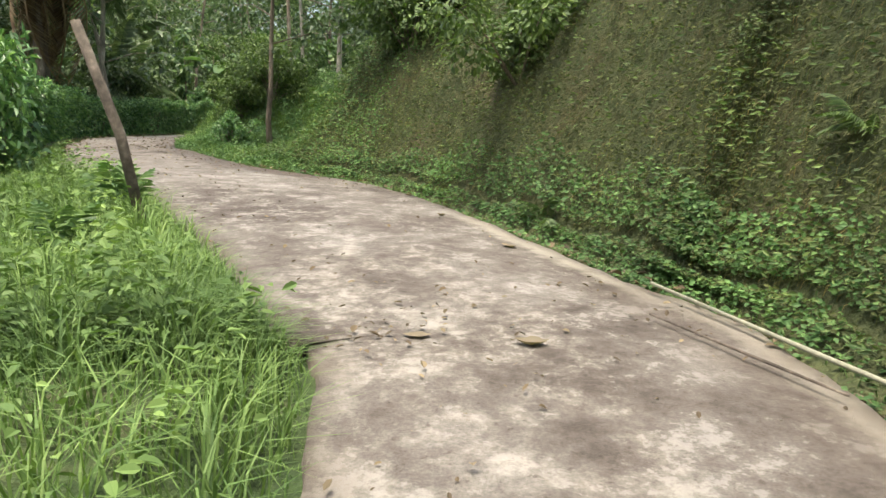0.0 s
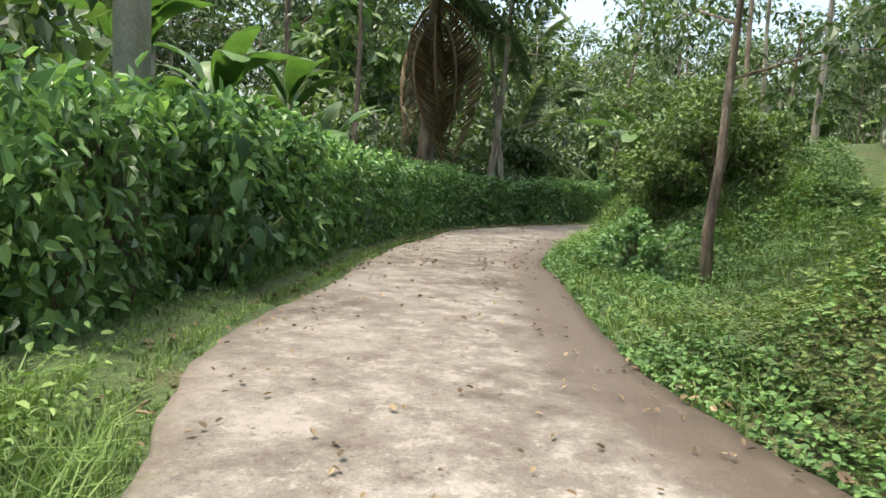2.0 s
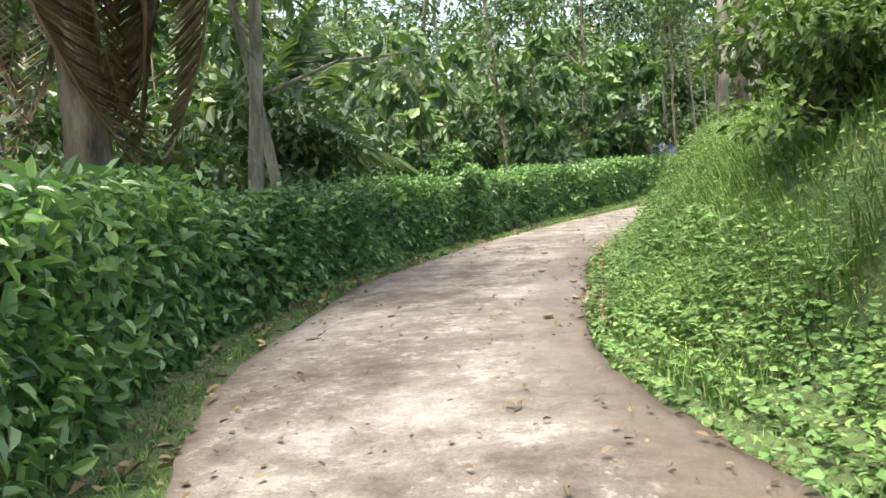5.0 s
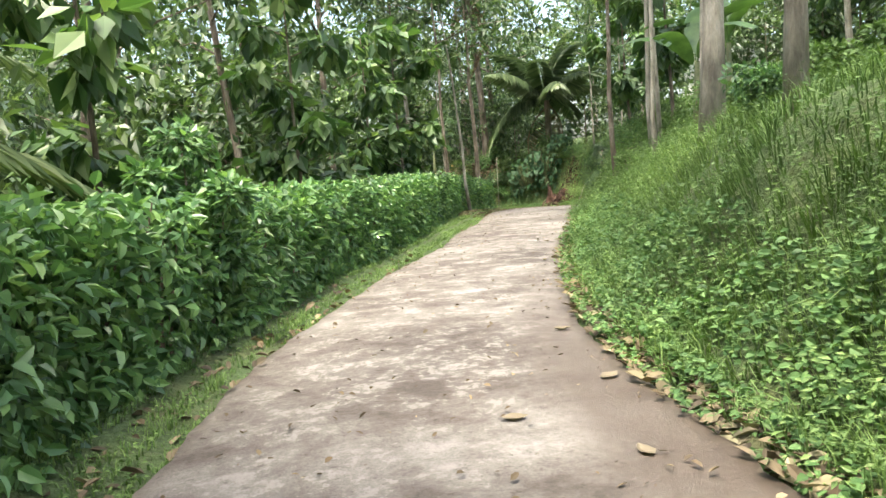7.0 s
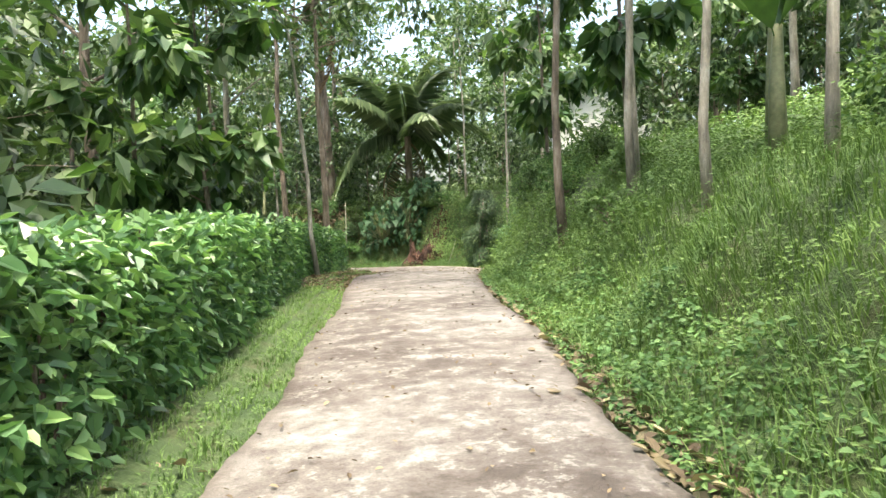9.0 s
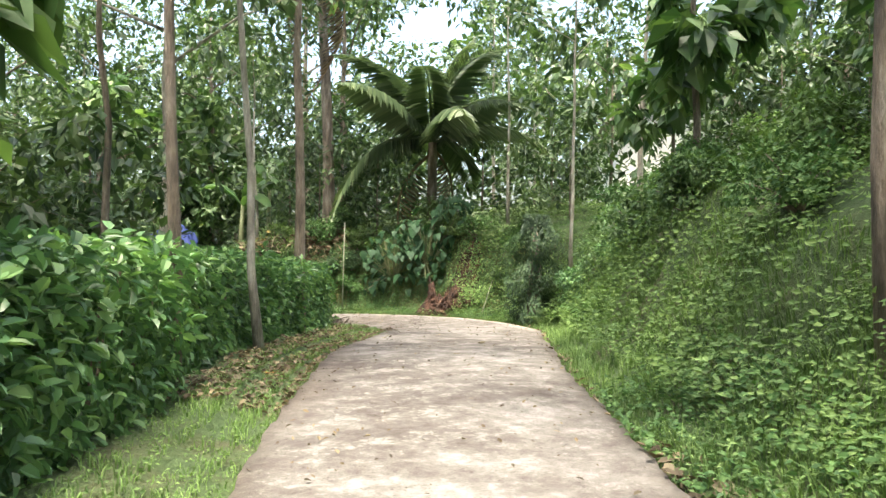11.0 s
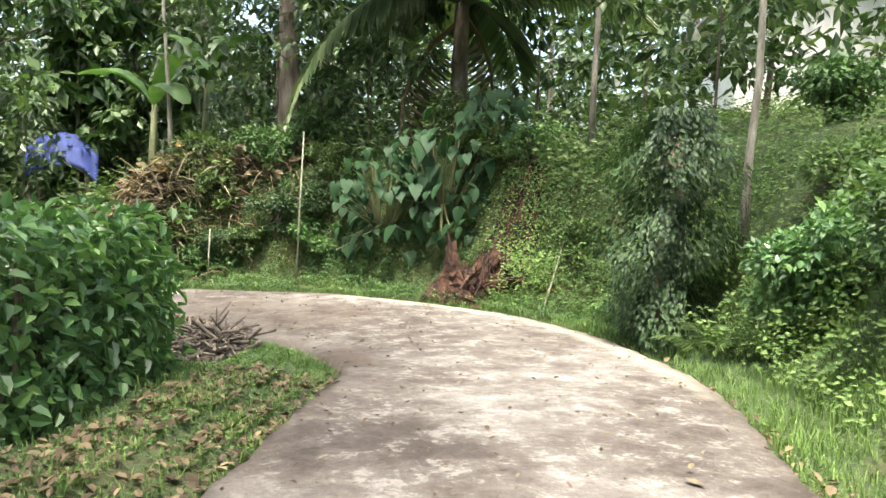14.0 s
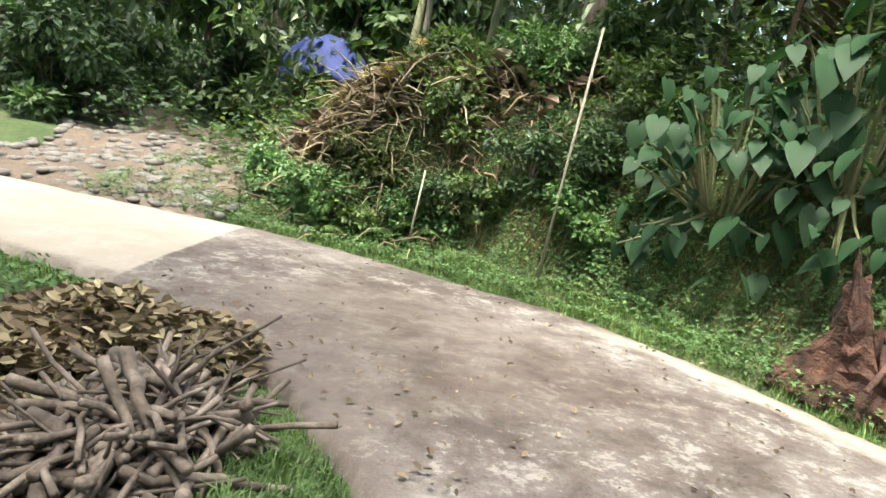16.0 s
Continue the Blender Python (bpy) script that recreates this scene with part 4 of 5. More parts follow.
def vine_column(x, y, high, wide, seed):
    """A dead trunk grown over with small dark leaves."""
    rng = np.random.default_rng(seed)
    g = thing("vine_covered_stump", x, y, "dead trunk smothered in dark hanging vines", "stump")
    piece("trunk", mesh_of("trunk", *tube([(0, 0, -0.2), (0.03, 0, high * 0.5), (0.0, 0.02, high * 0.95)], (0.14, 0.11, 0.07), 8), M_BARK, True), g)
    n = 11000
    h = rng.uniform(0.0, 1.08, n)
    a = rng.uniform(0, 2 * np.pi, n)
    r = wide * (0.6 + 0.4 * np.sin(h * 2.8)) * (1 + 0.35 * np.sin(2 * a + 5 * h) + 0.25 * np.sin(5 * a - 11 * h + 1) + 0.2 * np.sin(17 * h)) * rng.uniform(0.65, 1.05, n)
    at = np.stack([np.cos(a) * r, np.sin(a) * r, h * high], 1)
    way = np.stack([np.cos(a) * 0.7, np.sin(a) * 0.7, -0.8 + 0 * a], 1) + rng.normal(0, 0.35, (n, 3))
    l = rng.uniform(0.03, 0.07, n)
    v, q = flat_leaves(at, way, np.stack([np.cos(a), np.sin(a), 0.6 + 0 * a], 1), l, l * 0.55)
    piece("vine", mesh_of("vines", v, [q], M_VINE), g)


vine_column(3.25, 37.55, 1.7, 0.42, 51)


def leafy_bush(x, y, wide, high, n, size, seed, label, mat=M_WEED, blobs=16):
    """An uneven bush of small leaves round several boughs."""
    rng = np.random.default_rng(seed)
    g = thing("bush", x, y, label, "bush", "bushes by the lane")
    c = np.stack([rng.normal(0, 0.42, blobs) * wide, rng.normal(0, 0.42, blobs) * wide, rng.uniform(0.08, 0.95, blobs) * high], 1)
    r = rng.uniform(0.25, 0.5, blobs) * wide
    boughs = [tube([(0, 0, -0.08), p * [0.5, 0.5, 0.6], p], (0.012, 0.009, 0.004), 4) for p in c]
    piece("bough", mesh_of("bough", *joined(boughs), M_BARK), g)
    k = rng.integers(0, blobs, n)
    o = rand_dirs(rng, n)
    at = c[k] + o * (r[k] * rng.uniform(0.45, 1.08, n))[:, None] * [1, 1, 0.8]
    at[:, 2] = np.maximum(at[:, 2], 0.03)
    l = size * rng.uniform(0.6, 1.4, n)
    v, q = flat_leaves(at, o + rand_dirs(rng, n) * 0.9 + [0, 0, -0.2], o * 0.5 + rand_dirs(rng, n) * 0.5 + [0, 0, 0.8], l, l * 0.55)
    piece("foliage", mesh_of("foliage", v, [q], mat), g)


leafy_bush(-3.85, 13.5, 0.5, 0.7, 6000, 0.05, 52, "dense small-leaved bush on the bank's corner")
leafy_bush(-3.5, 12.8, 0.45, 0.55, 5000, 0.05, 53, "dense small-leaved bush on the bank's corner")
leafy_bush(-3.25, 11.3, 0.32, 0.55, 4000, 0.045, 54, "small round dark green bush on the grass", M_HEDGE)
leafy_bush(-3.6, 14.0, 0.7, 0.8, 6000, 0.055, 55, "yellow-green leafy bush above the bank")
leafy_bush(-3.0, 12.9, 0.6, 0.9, 6000, 0.055, 56, "yellow-green leafy bush above the bank")
leafy_bush(-4.4, 15.4, 0.6, 0.7, 5000, 0.055, 57, "yellow-green leafy bush above the bank")
leafy_bush(-3.3, 21.3, 0.25, 0.35, 2500, 0.05, 58, "small dark shrub at the foot of a tree", M_HEDGE)
leafy_bush(1.7, 33.0, 0.45, 0.4, 4500, 0.045, 59, "dense green shrub on the slope", M_TEAK)
leafy_bush(2.8, 34.6, 0.5, 0.55, 5000, 0.06, 60, "dense dark shrub on the slope", M_HEDGE)
leafy_bush(3.5, 36.3, 0.5, 0.7, 5000, 0.06, 61, "dense dark shrub on the slope", M_HEDGE)
leafy_bush(0.9, 31.5, 0.4, 0.35, 4000, 0.045, 62, "dense green shrub on the slope", M_TEAK)
leafy_bush(1.2, 42.6, 0.6, 0.7, 5000, 0.07, 63, "leafy shrub on top of the bank", M_TEAK)
leafy_bush(0.2, 43.0, 0.5, 0.5, 4000, 0.07, 64, "leafy shrub on top of the bank")
leafy_bush(-1.2, 42.75, 0.28, 0.35, 2600, 0.05, 65, "low dark fern bush at the end of the bank", M_HEDGE)
leafy_bush(3.4, 41.5, 0.6, 0.7, 5000, 0.06, 66, "leafy shrub above the bend")
leafy_bush(-7.15, 21.6, 0.4, 1.35, 5000, 0.07, 67, "tall leafy shrub rising above the hedge", M_HEDGE)
leafy_bush(0.6, 5.9, 0.6, 0.8, 5000, 0.06, 68, "shrub hanging over the top of the bank")
leafy_bush(-0.4, 8.2, 0.7, 0.9, 6000, 0.06, 69, "shrub hanging over the top of the bank")
leafy_bush(1.9, 4.2, 0.6, 0.7, 5000, 0.06, 70, "shrub hanging over the top of the bank")

for i, (x, y) in enumerate([(-3.0, 47.2), (-3.5, 47.7), (-4.7, 48.7), (-1.5, 47.7), (-6.1, 49.2), (-7.6, 49.6), (-4.4, 44.7)]):
    leafy_bush(x, y, 0.85, 1.15, 4500, 0.1, 80 + i, "dark bush beyond the cobbled path", M_VINE)
for i, (x, y, s) in enumerate([(-7.0, 36.3, 0.9), (-10.0, 36.5, 1.1), (-5.6, 45.4, 0.8), (-8.5, 45.0, 1.0), (-3.4, 49.5, 0.9), (-0.6, 48.5, 0.9), (-5.2, 33.6, 0.9), (2.6, 46.5, 0.9)]):
    plant("broad", i, x, y, s)

for i, (x, y) in enumerate([(-0.6, 42.1), (0.1, 42.2), (0.8, 42.0), (1.5, 41.65), (3.0, 40.7), (3.3, 39.5), (3.4, 38.7), (-0.2, 42.45), (0.5, 41.95), (2.0, 41.3)]):
    rosette("fern", FERNS, x, y, 8, (0.55, 0.7, 0.45)[i % 3], -20, 50, "fern hanging on the steep bank", "fern", 130 + i)
for i, (x, y, w, mat) in enumerate([(0.45, 42.25, 0.3, M_VINE), (-0.3, 42.5, 0.3, M_MOSS), (1.45, 41.9, 0.35, M_VINE), (3.2, 40.9, 0.45, M_WEED), (2.2, 33.8, 0.5, M_TEAK), (2.1, 32.3, 0.45, M_WEED), (3.1, 35.4, 0.5, M_TEAK), (1.4, 30.6, 0.45, M_WEED)]):
    leafy_bush(x, y, w, w * 0.9, 3200, 0.045, 150 + i, "small leafy shrub growing on the bank", mat)

for i, (u, off, w, h, size, mat) in enumerate([(13.4, 1.1, 0.3, 0.35, 0.04, M_LUSH), (13.9, 1.7, 0.4, 0.5, 0.05, M_LUSH), (14.4, 1.2, 0.3, 0.35, 0.04, M_CARPET), (14.8, 1.8, 0.45, 0.55, 0.055, M_LUSH),
                                         (15.2, 1.25, 0.35, 0.4, 0.045, M_CARPET), (15.5, 2.1, 0.5, 0.6, 0.06, M_LUSH), (15.8, 1.35, 0.35, 0.5, 0.05, M_HEDGE), (16.2, 1.9, 0.45, 0.65, 0.055, M_CARPET),
                                         (16.6, 1.3, 0.35, 0.5, 0.05, M_CARPET), (17.0, 1.9, 0.45, 0.65, 0.06, M_LUSH), (17.4, 1.4, 0.3, 0.4, 0.045, M_LUSH), (17.8, 2.3, 0.45, 0.6, 0.06, M_CARPET),
                                         (12.2, 2.0, 0.45, 0.5, 0.06, M_LUSH), (12.8, 2.6, 0.5, 0.6, 0.06, M_CARPET), (11.4, 2.1, 0.4, 0.5, 0.055, M_LUSH), (10.6, 1.9, 0.35, 0.4, 0.05, M_LUSH),
                                         (9.6, 1.8, 0.35, 0.35, 0.045, M_LUSH), (8.4, 1.9, 0.4, 0.4, 0.05, M_WEED), (1.2, 1.7, 0.4, 0.5, 0.06, M_WEED), (2.0, 1.6, 0.45, 0.5, 0.06, M_CARPET), (2.7, 1.5, 0.45, 0.6, 0.055, M_WEED), (3.2, 1.4, 0.4, 0.6, 0.055, M_MOSS)]):
    x, y, _ = at_line(u, float(np.interp(u, US, HW)) + off)
    leafy_bush(x, y, w, h, 2600, size, 180 + i, "leafy shrub growing out of the bank's weeds", mat)

for i, (x, y, w, h, mat) in enumerate([(-0.75, 42.35, 0.28, 0.35, M_CARPET), (-0.35, 42.3, 0.25, 0.3, M_WEED), (0.15, 42.2, 0.25, 0.3, M_CARPET), (0.6, 42.15, 0.28, 0.35, M_WEED), (0.95, 42.0, 0.25, 0.4, M_VINE), (1.35, 41.75, 0.25, 0.35, M_CARPET),
                                       (0.3, 42.5, 0.3, 0.45, M_WEED), (0.9, 42.4, 0.3, 0.5, M_CARPET), (1.6, 42.0, 0.3, 0.5, M_WEED), (3.6, 40.3, 0.35, 0.4, M_CARPET), (3.7, 39.3, 0.3, 0.35, M_WEED)]):
    leafy_bush(x, y, w, h, 2000, 0.048, 230 + i, "leafy weeds hanging on the bank at the bend", mat)
rosette("ginger", GINGERS, -4.76, 19.9, 6, 0.22, 20, 70, "pale broad-leaved shoot on the grassy bank", "ginger plant", 49)

# taller bushes close behind the hedge
brng = np.random.default_rng(61)
for i, u in enumerate(by_length(3.2, 13.5, 1.15)):
    x, y, _ = at_line(u, -float(np.interp(u, US, HW)) - float(keyed(VERGE, u, 1)) - brng.uniform(1.6, 2.4))
    plant("under", i, x, y, brng.uniform(0.55, 0.95) * (0.7 if 4.5 < u < 8 else 1.0 if u < 11 else 0.6), group="bushes behind the hedge")

# ---- the wood ----
rng = np.random.default_rng(77)
for n in range(1050):
    x, y = rng.uniform(-25, 20), rng.uniform(-6, 66)
    u, d = (float(v[0]) for v in along(x, y))
    lo = 2.9 if d < 0 else (3.2 if u < 3.3 else 3.6 if u < 7.5 else 5.0 if u < 12 else 7.0 if u < 18 else 3.4)
    if not lo < abs(d) < 19 or (-5 < x < -0.9 and 40.5 < y < 46.0) or (10 < x < 17 and 42 < y < 49) or (2.5 < x < 5.5 and 40.5 < y < 45):
        continue
    if 28 < y < 44 and abs(0.79 * (x - 0.0) - 0.62 * (y - 29.0)) < 1.1:
        continue
    k = n % 10
    if d < 0 and u < 2.5 and abs(d) < 9 and k > 5:
        continue
    if k < 6:
        if rng.uniform() < (0.8 if abs(d) < 8 else 0.3):
            plant("under", n, x, y, rng.uniform(0.7, 1.2) * (1 if abs(d) < 5 else 1.3))
    elif k == 6:
        if 4 < abs(d) < 10:
            plant("teak", n, x, y, rng.uniform(0.8, 1.2))
    elif k == 7 and abs(d) > 4.5:
        plant("slim", n, x, y, rng.uniform(0.8, 1.2))
    elif k == 8 and abs(d) > 9:
        plant("broad", n, x, y, rng.uniform(0.8, 1.3))

frng2 = np.random.default_rng(15)
n = 66000
t = frng2.uniform(0, 2 * np.pi, n)
rr_ = frng2.uniform(1.0, 1.25, n)
fx, fy = -3 + 27 * rr_ * np.cos(t), 24 + 46 * rr_ * np.sin(t)
top = 9 + 2.2 * np.sin(t * 9) + 1.5 * np.sin(t * 23 + 1)
fz = land(fx, fy) + frng2.uniform(0, 1, n) * top
l = frng2.uniform(0.35, 0.9, n)
v, q = flat_leaves(np.stack([fx, fy, fz], 1), rand_dirs(frng2, n, -0.8, 0.4), unit(np.array([0, 0, 1.0]) + rand_dirs(frng2, n) * 0.8), l, l * 0.6)
tagged(piece("far_woods", mesh_of("far_woods", v, [q], M_TREE)), "dense green woods all round the lane", "woods", kind="stuff")


# ---- posts, poles and stakes ----
def rod(name, pts, radii, mat, label, category, sides=8, group=""):
    base = Vector(pts[0])
    me = mesh_of(name, *tube([Vector(p) - base for p in pts], radii, sides), mat, True)
    ob = piece(name, me)
    ob.location = base
    return tagged(ob, label, category, group)


M_POST = surface("weathered_concrete_post", [(0.3, (0.3, 0.3, 0.28)), (0.7, (0.5, 0.49, 0.46))], 4, 0.85, 50, 0.4, 0.006)
gz = lambda x, y: float(land(x, y)[0])
rod("utility_pole", [(-5.3, 8.05, gz(-5.3, 8.05) - 0.1), (-5.3, 8.05, 4), (-5.3, 8.05, 7)], (0.11, 0.1, 0.085), M_POST, "grey concrete utility pole behind the hedge", "pole", 14)
rod("stake", [(-1.62, 4.0, gz(-1.62, 4.0) - 0.05), (-1.72, 3.95, 0.7), (-1.9, 3.9, 1.28)], (0.032, 0.03, 0.028), M_WOOD, "leaning weathered wooden stake in the long grass", "stake")
rod("bamboo_pole", [(1.12, 41.5, gz(1.12, 41.5) - 0.05), (1.16, 41.58, 0.4), (1.22, 41.7, 1.35)], (0.011, 0.01, 0.009), M_BAMBOO, "thin upright pale bamboo pole against the bank", "pole")
rod("bamboo_pole", [(0.15, 41.95, gz(0.15, 41.95) - 0.05), (0.18, 42.0, 0.15)], (0.009, 0.008), M_BAMBOO, "short thin bamboo stake at the bank's foot", "pole")
rod("bamboo_pole", [(3.0, 39.0, gz(3.0, 39.0)), (3.3, 39.3, gz(3.3, 39.3) + 0.14), (3.6, 39.6, gz(3.6, 39.6) + 0.12)], (0.01, 0.009, 0.008), M_BAMBOO, "cut bamboo lying up the grassy slope", "pole")
rod("branch", [(-1.4, 42.75, gz(-1.4, 42.75)), (-1.15, 42.95, gz(-1.15, 42.95) + 0.25), (-0.95, 43.1, gz(-0.95, 43.1) + 0.2)], (0.025, 0.022, 0.018), M_WOOD, "pale branch leaning on the end of the bank", "branch")
rod("branch", [(0.98, 3.2, 0.14), (1.3, 2.35, 0.11), (1.5, 1.8, 0.1)], (0.008, 0.01, 0.008), M_BAMBOO, "long pale stick along the edge of the lane", "branch")
rod("branch", [(0.85, 2.75, 0.12), (1.1, 2.25, 0.105), (1.22, 2.0, 0.1)], (0.004, 0.006, 0.004), M_WOOD, "brown twig on the edge of the lane", "branch")

# ---- stick pile with dry leaves behind it ----
srng = np.random.default_rng(91)
STICKS = []
for i in range(7):
    ln, r = (0.5, 0.55, 0.66, 0.74, 0.5, 0.8, 0.42)[i], (0.014, 0.016, 0.011, 0.009, 0.014, 0.007, 0.019)[i]
    f = np.linspace(-0.5, 0.5, 7)
    pts = np.stack([ln * f, np.cumsum(srng.normal(0, 0.02, 7)), np.cumsum(srng.normal(0, 0.014, 7))], 1)
    bits = [tube(pts, r * (1.1 - 0.35 * (f + 0.5)) * srng.uniform(0.9, 1.1, 7), 7)]
    if i % 2 == 0:
        b = pts[4]
        bits.append(tube([b, b + [0.06, 0.07, 0.02], b + [0.1, 0.15, 0.03]], (r * 0.6, r * 0.5, r * 0.3), 6))
    STICKS.append(mesh_of("stick", *joined(bits), M_WOOD, True))
px, py = -0.25, 38.22
pile_z = gz(px, py)
pile = thing("stick_pile", px, py, "heap of dry grey firewood sticks beside the lane", "firewood")
for i in range(280):
    layer = i / 280
    r = (1 - 0.75 * layer) * srng.uniform(0, 1) ** 0.5
    a = srng.uniform(0, 2 * math.pi)
    ob = piece("stick", STICKS[i % 7], pile)
    x, y = math.cos(a) * r * 0.44, math.sin(a) * r * 0.5
    z = gz(px + x, py + y) - pile_z + 0.02 + 0.24 * layer * (1 - 0.5 * r)
    ob.matrix_basis = pose(x, y, z, srng.uniform(0, 360), srng.normal(0, 15), srng.normal(65, 60)) @ Matrix.Diagonal((*[srng.uniform(0.65, 1.05)] * 3, 1))


def litter(name, seed, n, where, size, label, mat=M_LITTER, lift=0.012, heap=None):
    """Dry leaves lying flat, curled a little."""
    rng = np.random.default_rng(seed)
    x, y = where(rng, n)
    m = len(x)
    z = on_top(x, y) + lift * rng.uniform(0.3, 1.6, m)
    if heap is not None:
        z = z + heap(x, y) * rng.uniform(0, 1, m)
    way, up = rand_dirs(rng, m, -0.15, 0.25), unit(np.array([0, 0, 1.0]) + rng.normal(0, 0.28 if heap is None else 1.1, (m, 3)))
    l = size * rng.uniform(0.4, 1.35, m)
    v, q = leaf_arrays(np.stack([x, y, z], 1), way, up, l, l * rng.uniform(0.4, 0.75, m), 0.35, -0.25)
    return tagged(piece(name, mesh_of(name, v, [q], mat)), label, "leaf litter", kind="stuff")


def on_top(x, y):
    """The height of the road or of the ground, whichever is seen."""
    u, d = along(x, y)
    hw = np.interp(u, US, HW)
    top = np.interp(u, US, ZS) + 0.016 - 0.016 * np.clip(np.abs(d) / hw, 0, 1) ** 3 + 0.006 * wave(x, y, 3.0)
    return np.where(np.abs(d) < hw, top, land(x, y))


def strip(u0, u1, o0, o1, side):
    return lambda rng, n: scatter(rng, n, u0, u1, o0, o1, side)


def blob(cx, cy, rx, ry):
    def where(rng, n):
        a, r = rng.uniform(0, 2 * np.pi, n), rng.uniform(0, 1, n) ** 0.5
        return cx + rx * r * np.cos(a), cy + ry * r * np.sin(a)
    return where


def over_road(u0, u1):
    def where(rng, n):
        u, d = rng.uniform(u0, u1, n), rng.uniform(-0.96, 0.96, n)
        d = np.sign(d) * np.abs(d) ** 0.7
        hw = np.interp(u, US, HW)
        return tuple(np.interp(u, US, LINE[:, k]) + np.interp(u, US, RIGHT[:, k]) * d * hw for k in (0, 1))
    return where


litter("leaf_litter", 101, 900, strip(0.5, 4, -0.3, 0.12, 1), 0.05, "dry brown leaves along the lane's edge")
litter("leaf_litter", 102, 3200, strip(8.2, 14, -0.24, 0.18, 1), 0.065, "brown dry leaves along the lane's edge")
litter("leaf_litter", 112, 1300, strip(8.2, 13.5, -0.26, 0.16, 1), 0.075, "pale dry leaves along the lane's edge", M_STRAW)
litter("leaf_litter", 113, 260, over_road(3.4, 8.5), 0.035, "dry leaves and crumbs on the concrete")
litter("leaf_litter", 103, 400, strip(14, 17.5, -0.12, 0.1, 1), 0.05, "dry leaves along the lane's edge")
litter("leaf_litter", 104, 4200, strip(14.3, 17.0, -0.05, 0.65, -1), 0.042, "brown dry leaves under the hedge")
litter("leaf_litter", 105, 500, strip(7.5, 12, -0.1, 0.3, -1), 0.06, "dry leaves under the hedge")
litter("leaf_litter", 106, 260, strip(3.5, 7.5, -0.1, 0.3, -1), 0.05, "dry leaves under the hedge")
litter("leaf_litter", 107, 2600, over_road(0.5, 21), 0.028, "dry crumbs and leaf bits scattered on the concrete")
litter("dry_leaf_heap", 111, 1800, blob(-0.68, 38.93, 0.62, 0.48), 0.06, "pale dry leaves on the heap behind the stick pile", M_STRAW, heap=lambda x, y: 0.24 * np.exp(-((x + 0.7) ** 2 / 0.3 + (y - 38.95) ** 2 / 0.15)))
litter("dry_leaf_heap", 108, 4000, blob(-0.7, 38.95, 0.65, 0.5), 0.062, "heap of dry brown leaves behind the stick pile", heap=lambda x, y: 0.22 * np.exp(-((x + 0.7) ** 2 / 0.3 + (y - 38.95) ** 2 / 0.15)))
litter("dry_debris", 109, 2600, blob(-0.35, 43.1, 0.95, 0.6), 0.12, "heap of cut dry leaves and stalks on the bank", heap=lambda x, y: 0.42 * np.exp(-((x + 0.35) / 0.7) ** 2))
litter("dry_debris", 110, 500, blob(0.9, 42.6, 0.6, 0.35), 0.13, "brown withered leaves hanging on the bank", heap=lambda x, y: 0.3 + 0 * x)


def stalks(name, seed, n, cx, cy, rx, ry, lift, long, mat, label):
    """Cut stalks thrown on the bank, leaning and hanging every way towards the lane."""
    rng = np.random.default_rng(seed)
    bits = []
    for _ in range(n):
        x, y = cx + rng.normal(0, rx), cy + rng.normal(0, ry)
        b = np.array([x, y, float(land(x, y)[0]) + lift * rng.uniform(0, 1) * math.exp(-(((x - cx) / rx) ** 2 + ((y - cy) / ry) ** 2) * 0.3)])
        w = unit(np.array([rng.normal(-0.2, 0.6), rng.normal(-0.5, 0.5), rng.normal(-0.15, 0.45)])) * long * rng.uniform(0.4, 1.3)
        r = rng.uniform(0.004, 0.011)
        bits.append(tube([b, b + w * 0.5 + [0, 0, 0.04], b + w], (r, r * 0.9, r * 0.4), 4))
    return tagged(piece(name, mesh_of(name, *joined(bits), mat)), label, "cut stalks", kind="stuff")


stalks("cut_stalks", 301, 420, -0.3, 42.75, 0.45, 0.25, 0.5, 0.4, M_STRAW, "tangle of cut dry stalks on the end of the bank")
stalks("cut_stalks", 302, 160, 0.55, 42.35, 0.5, 0.2, 0.3, 0.3, M_DEAD, "brown withered stalks hanging on the bank")
litter("dry_debris", 303, 45, blob(-0.35, 42.95, 0.3, 0.2), 0.16, "yellowed cut leaves on top of the heap", M_YELLOW, heap=lambda x, y: 0.55 + 0 * x)

# single leaves that catch the eye
M_BIGLEAF = foliage("large_fallen_leaf", (0.11, 0.084, 0.062), (0.16, 0.127, 0.097), (0.24, 0.2, 0.16), 0.8, 0.1)
M_ORANGE = foliage("orange_fallen_leaf", (0.3, 0.12, 0.015), (0.38, 0.16, 0.02), (0.42, 0.2, 0.03), 0.6, 0.2)
frng = np.random.default_rng(12)


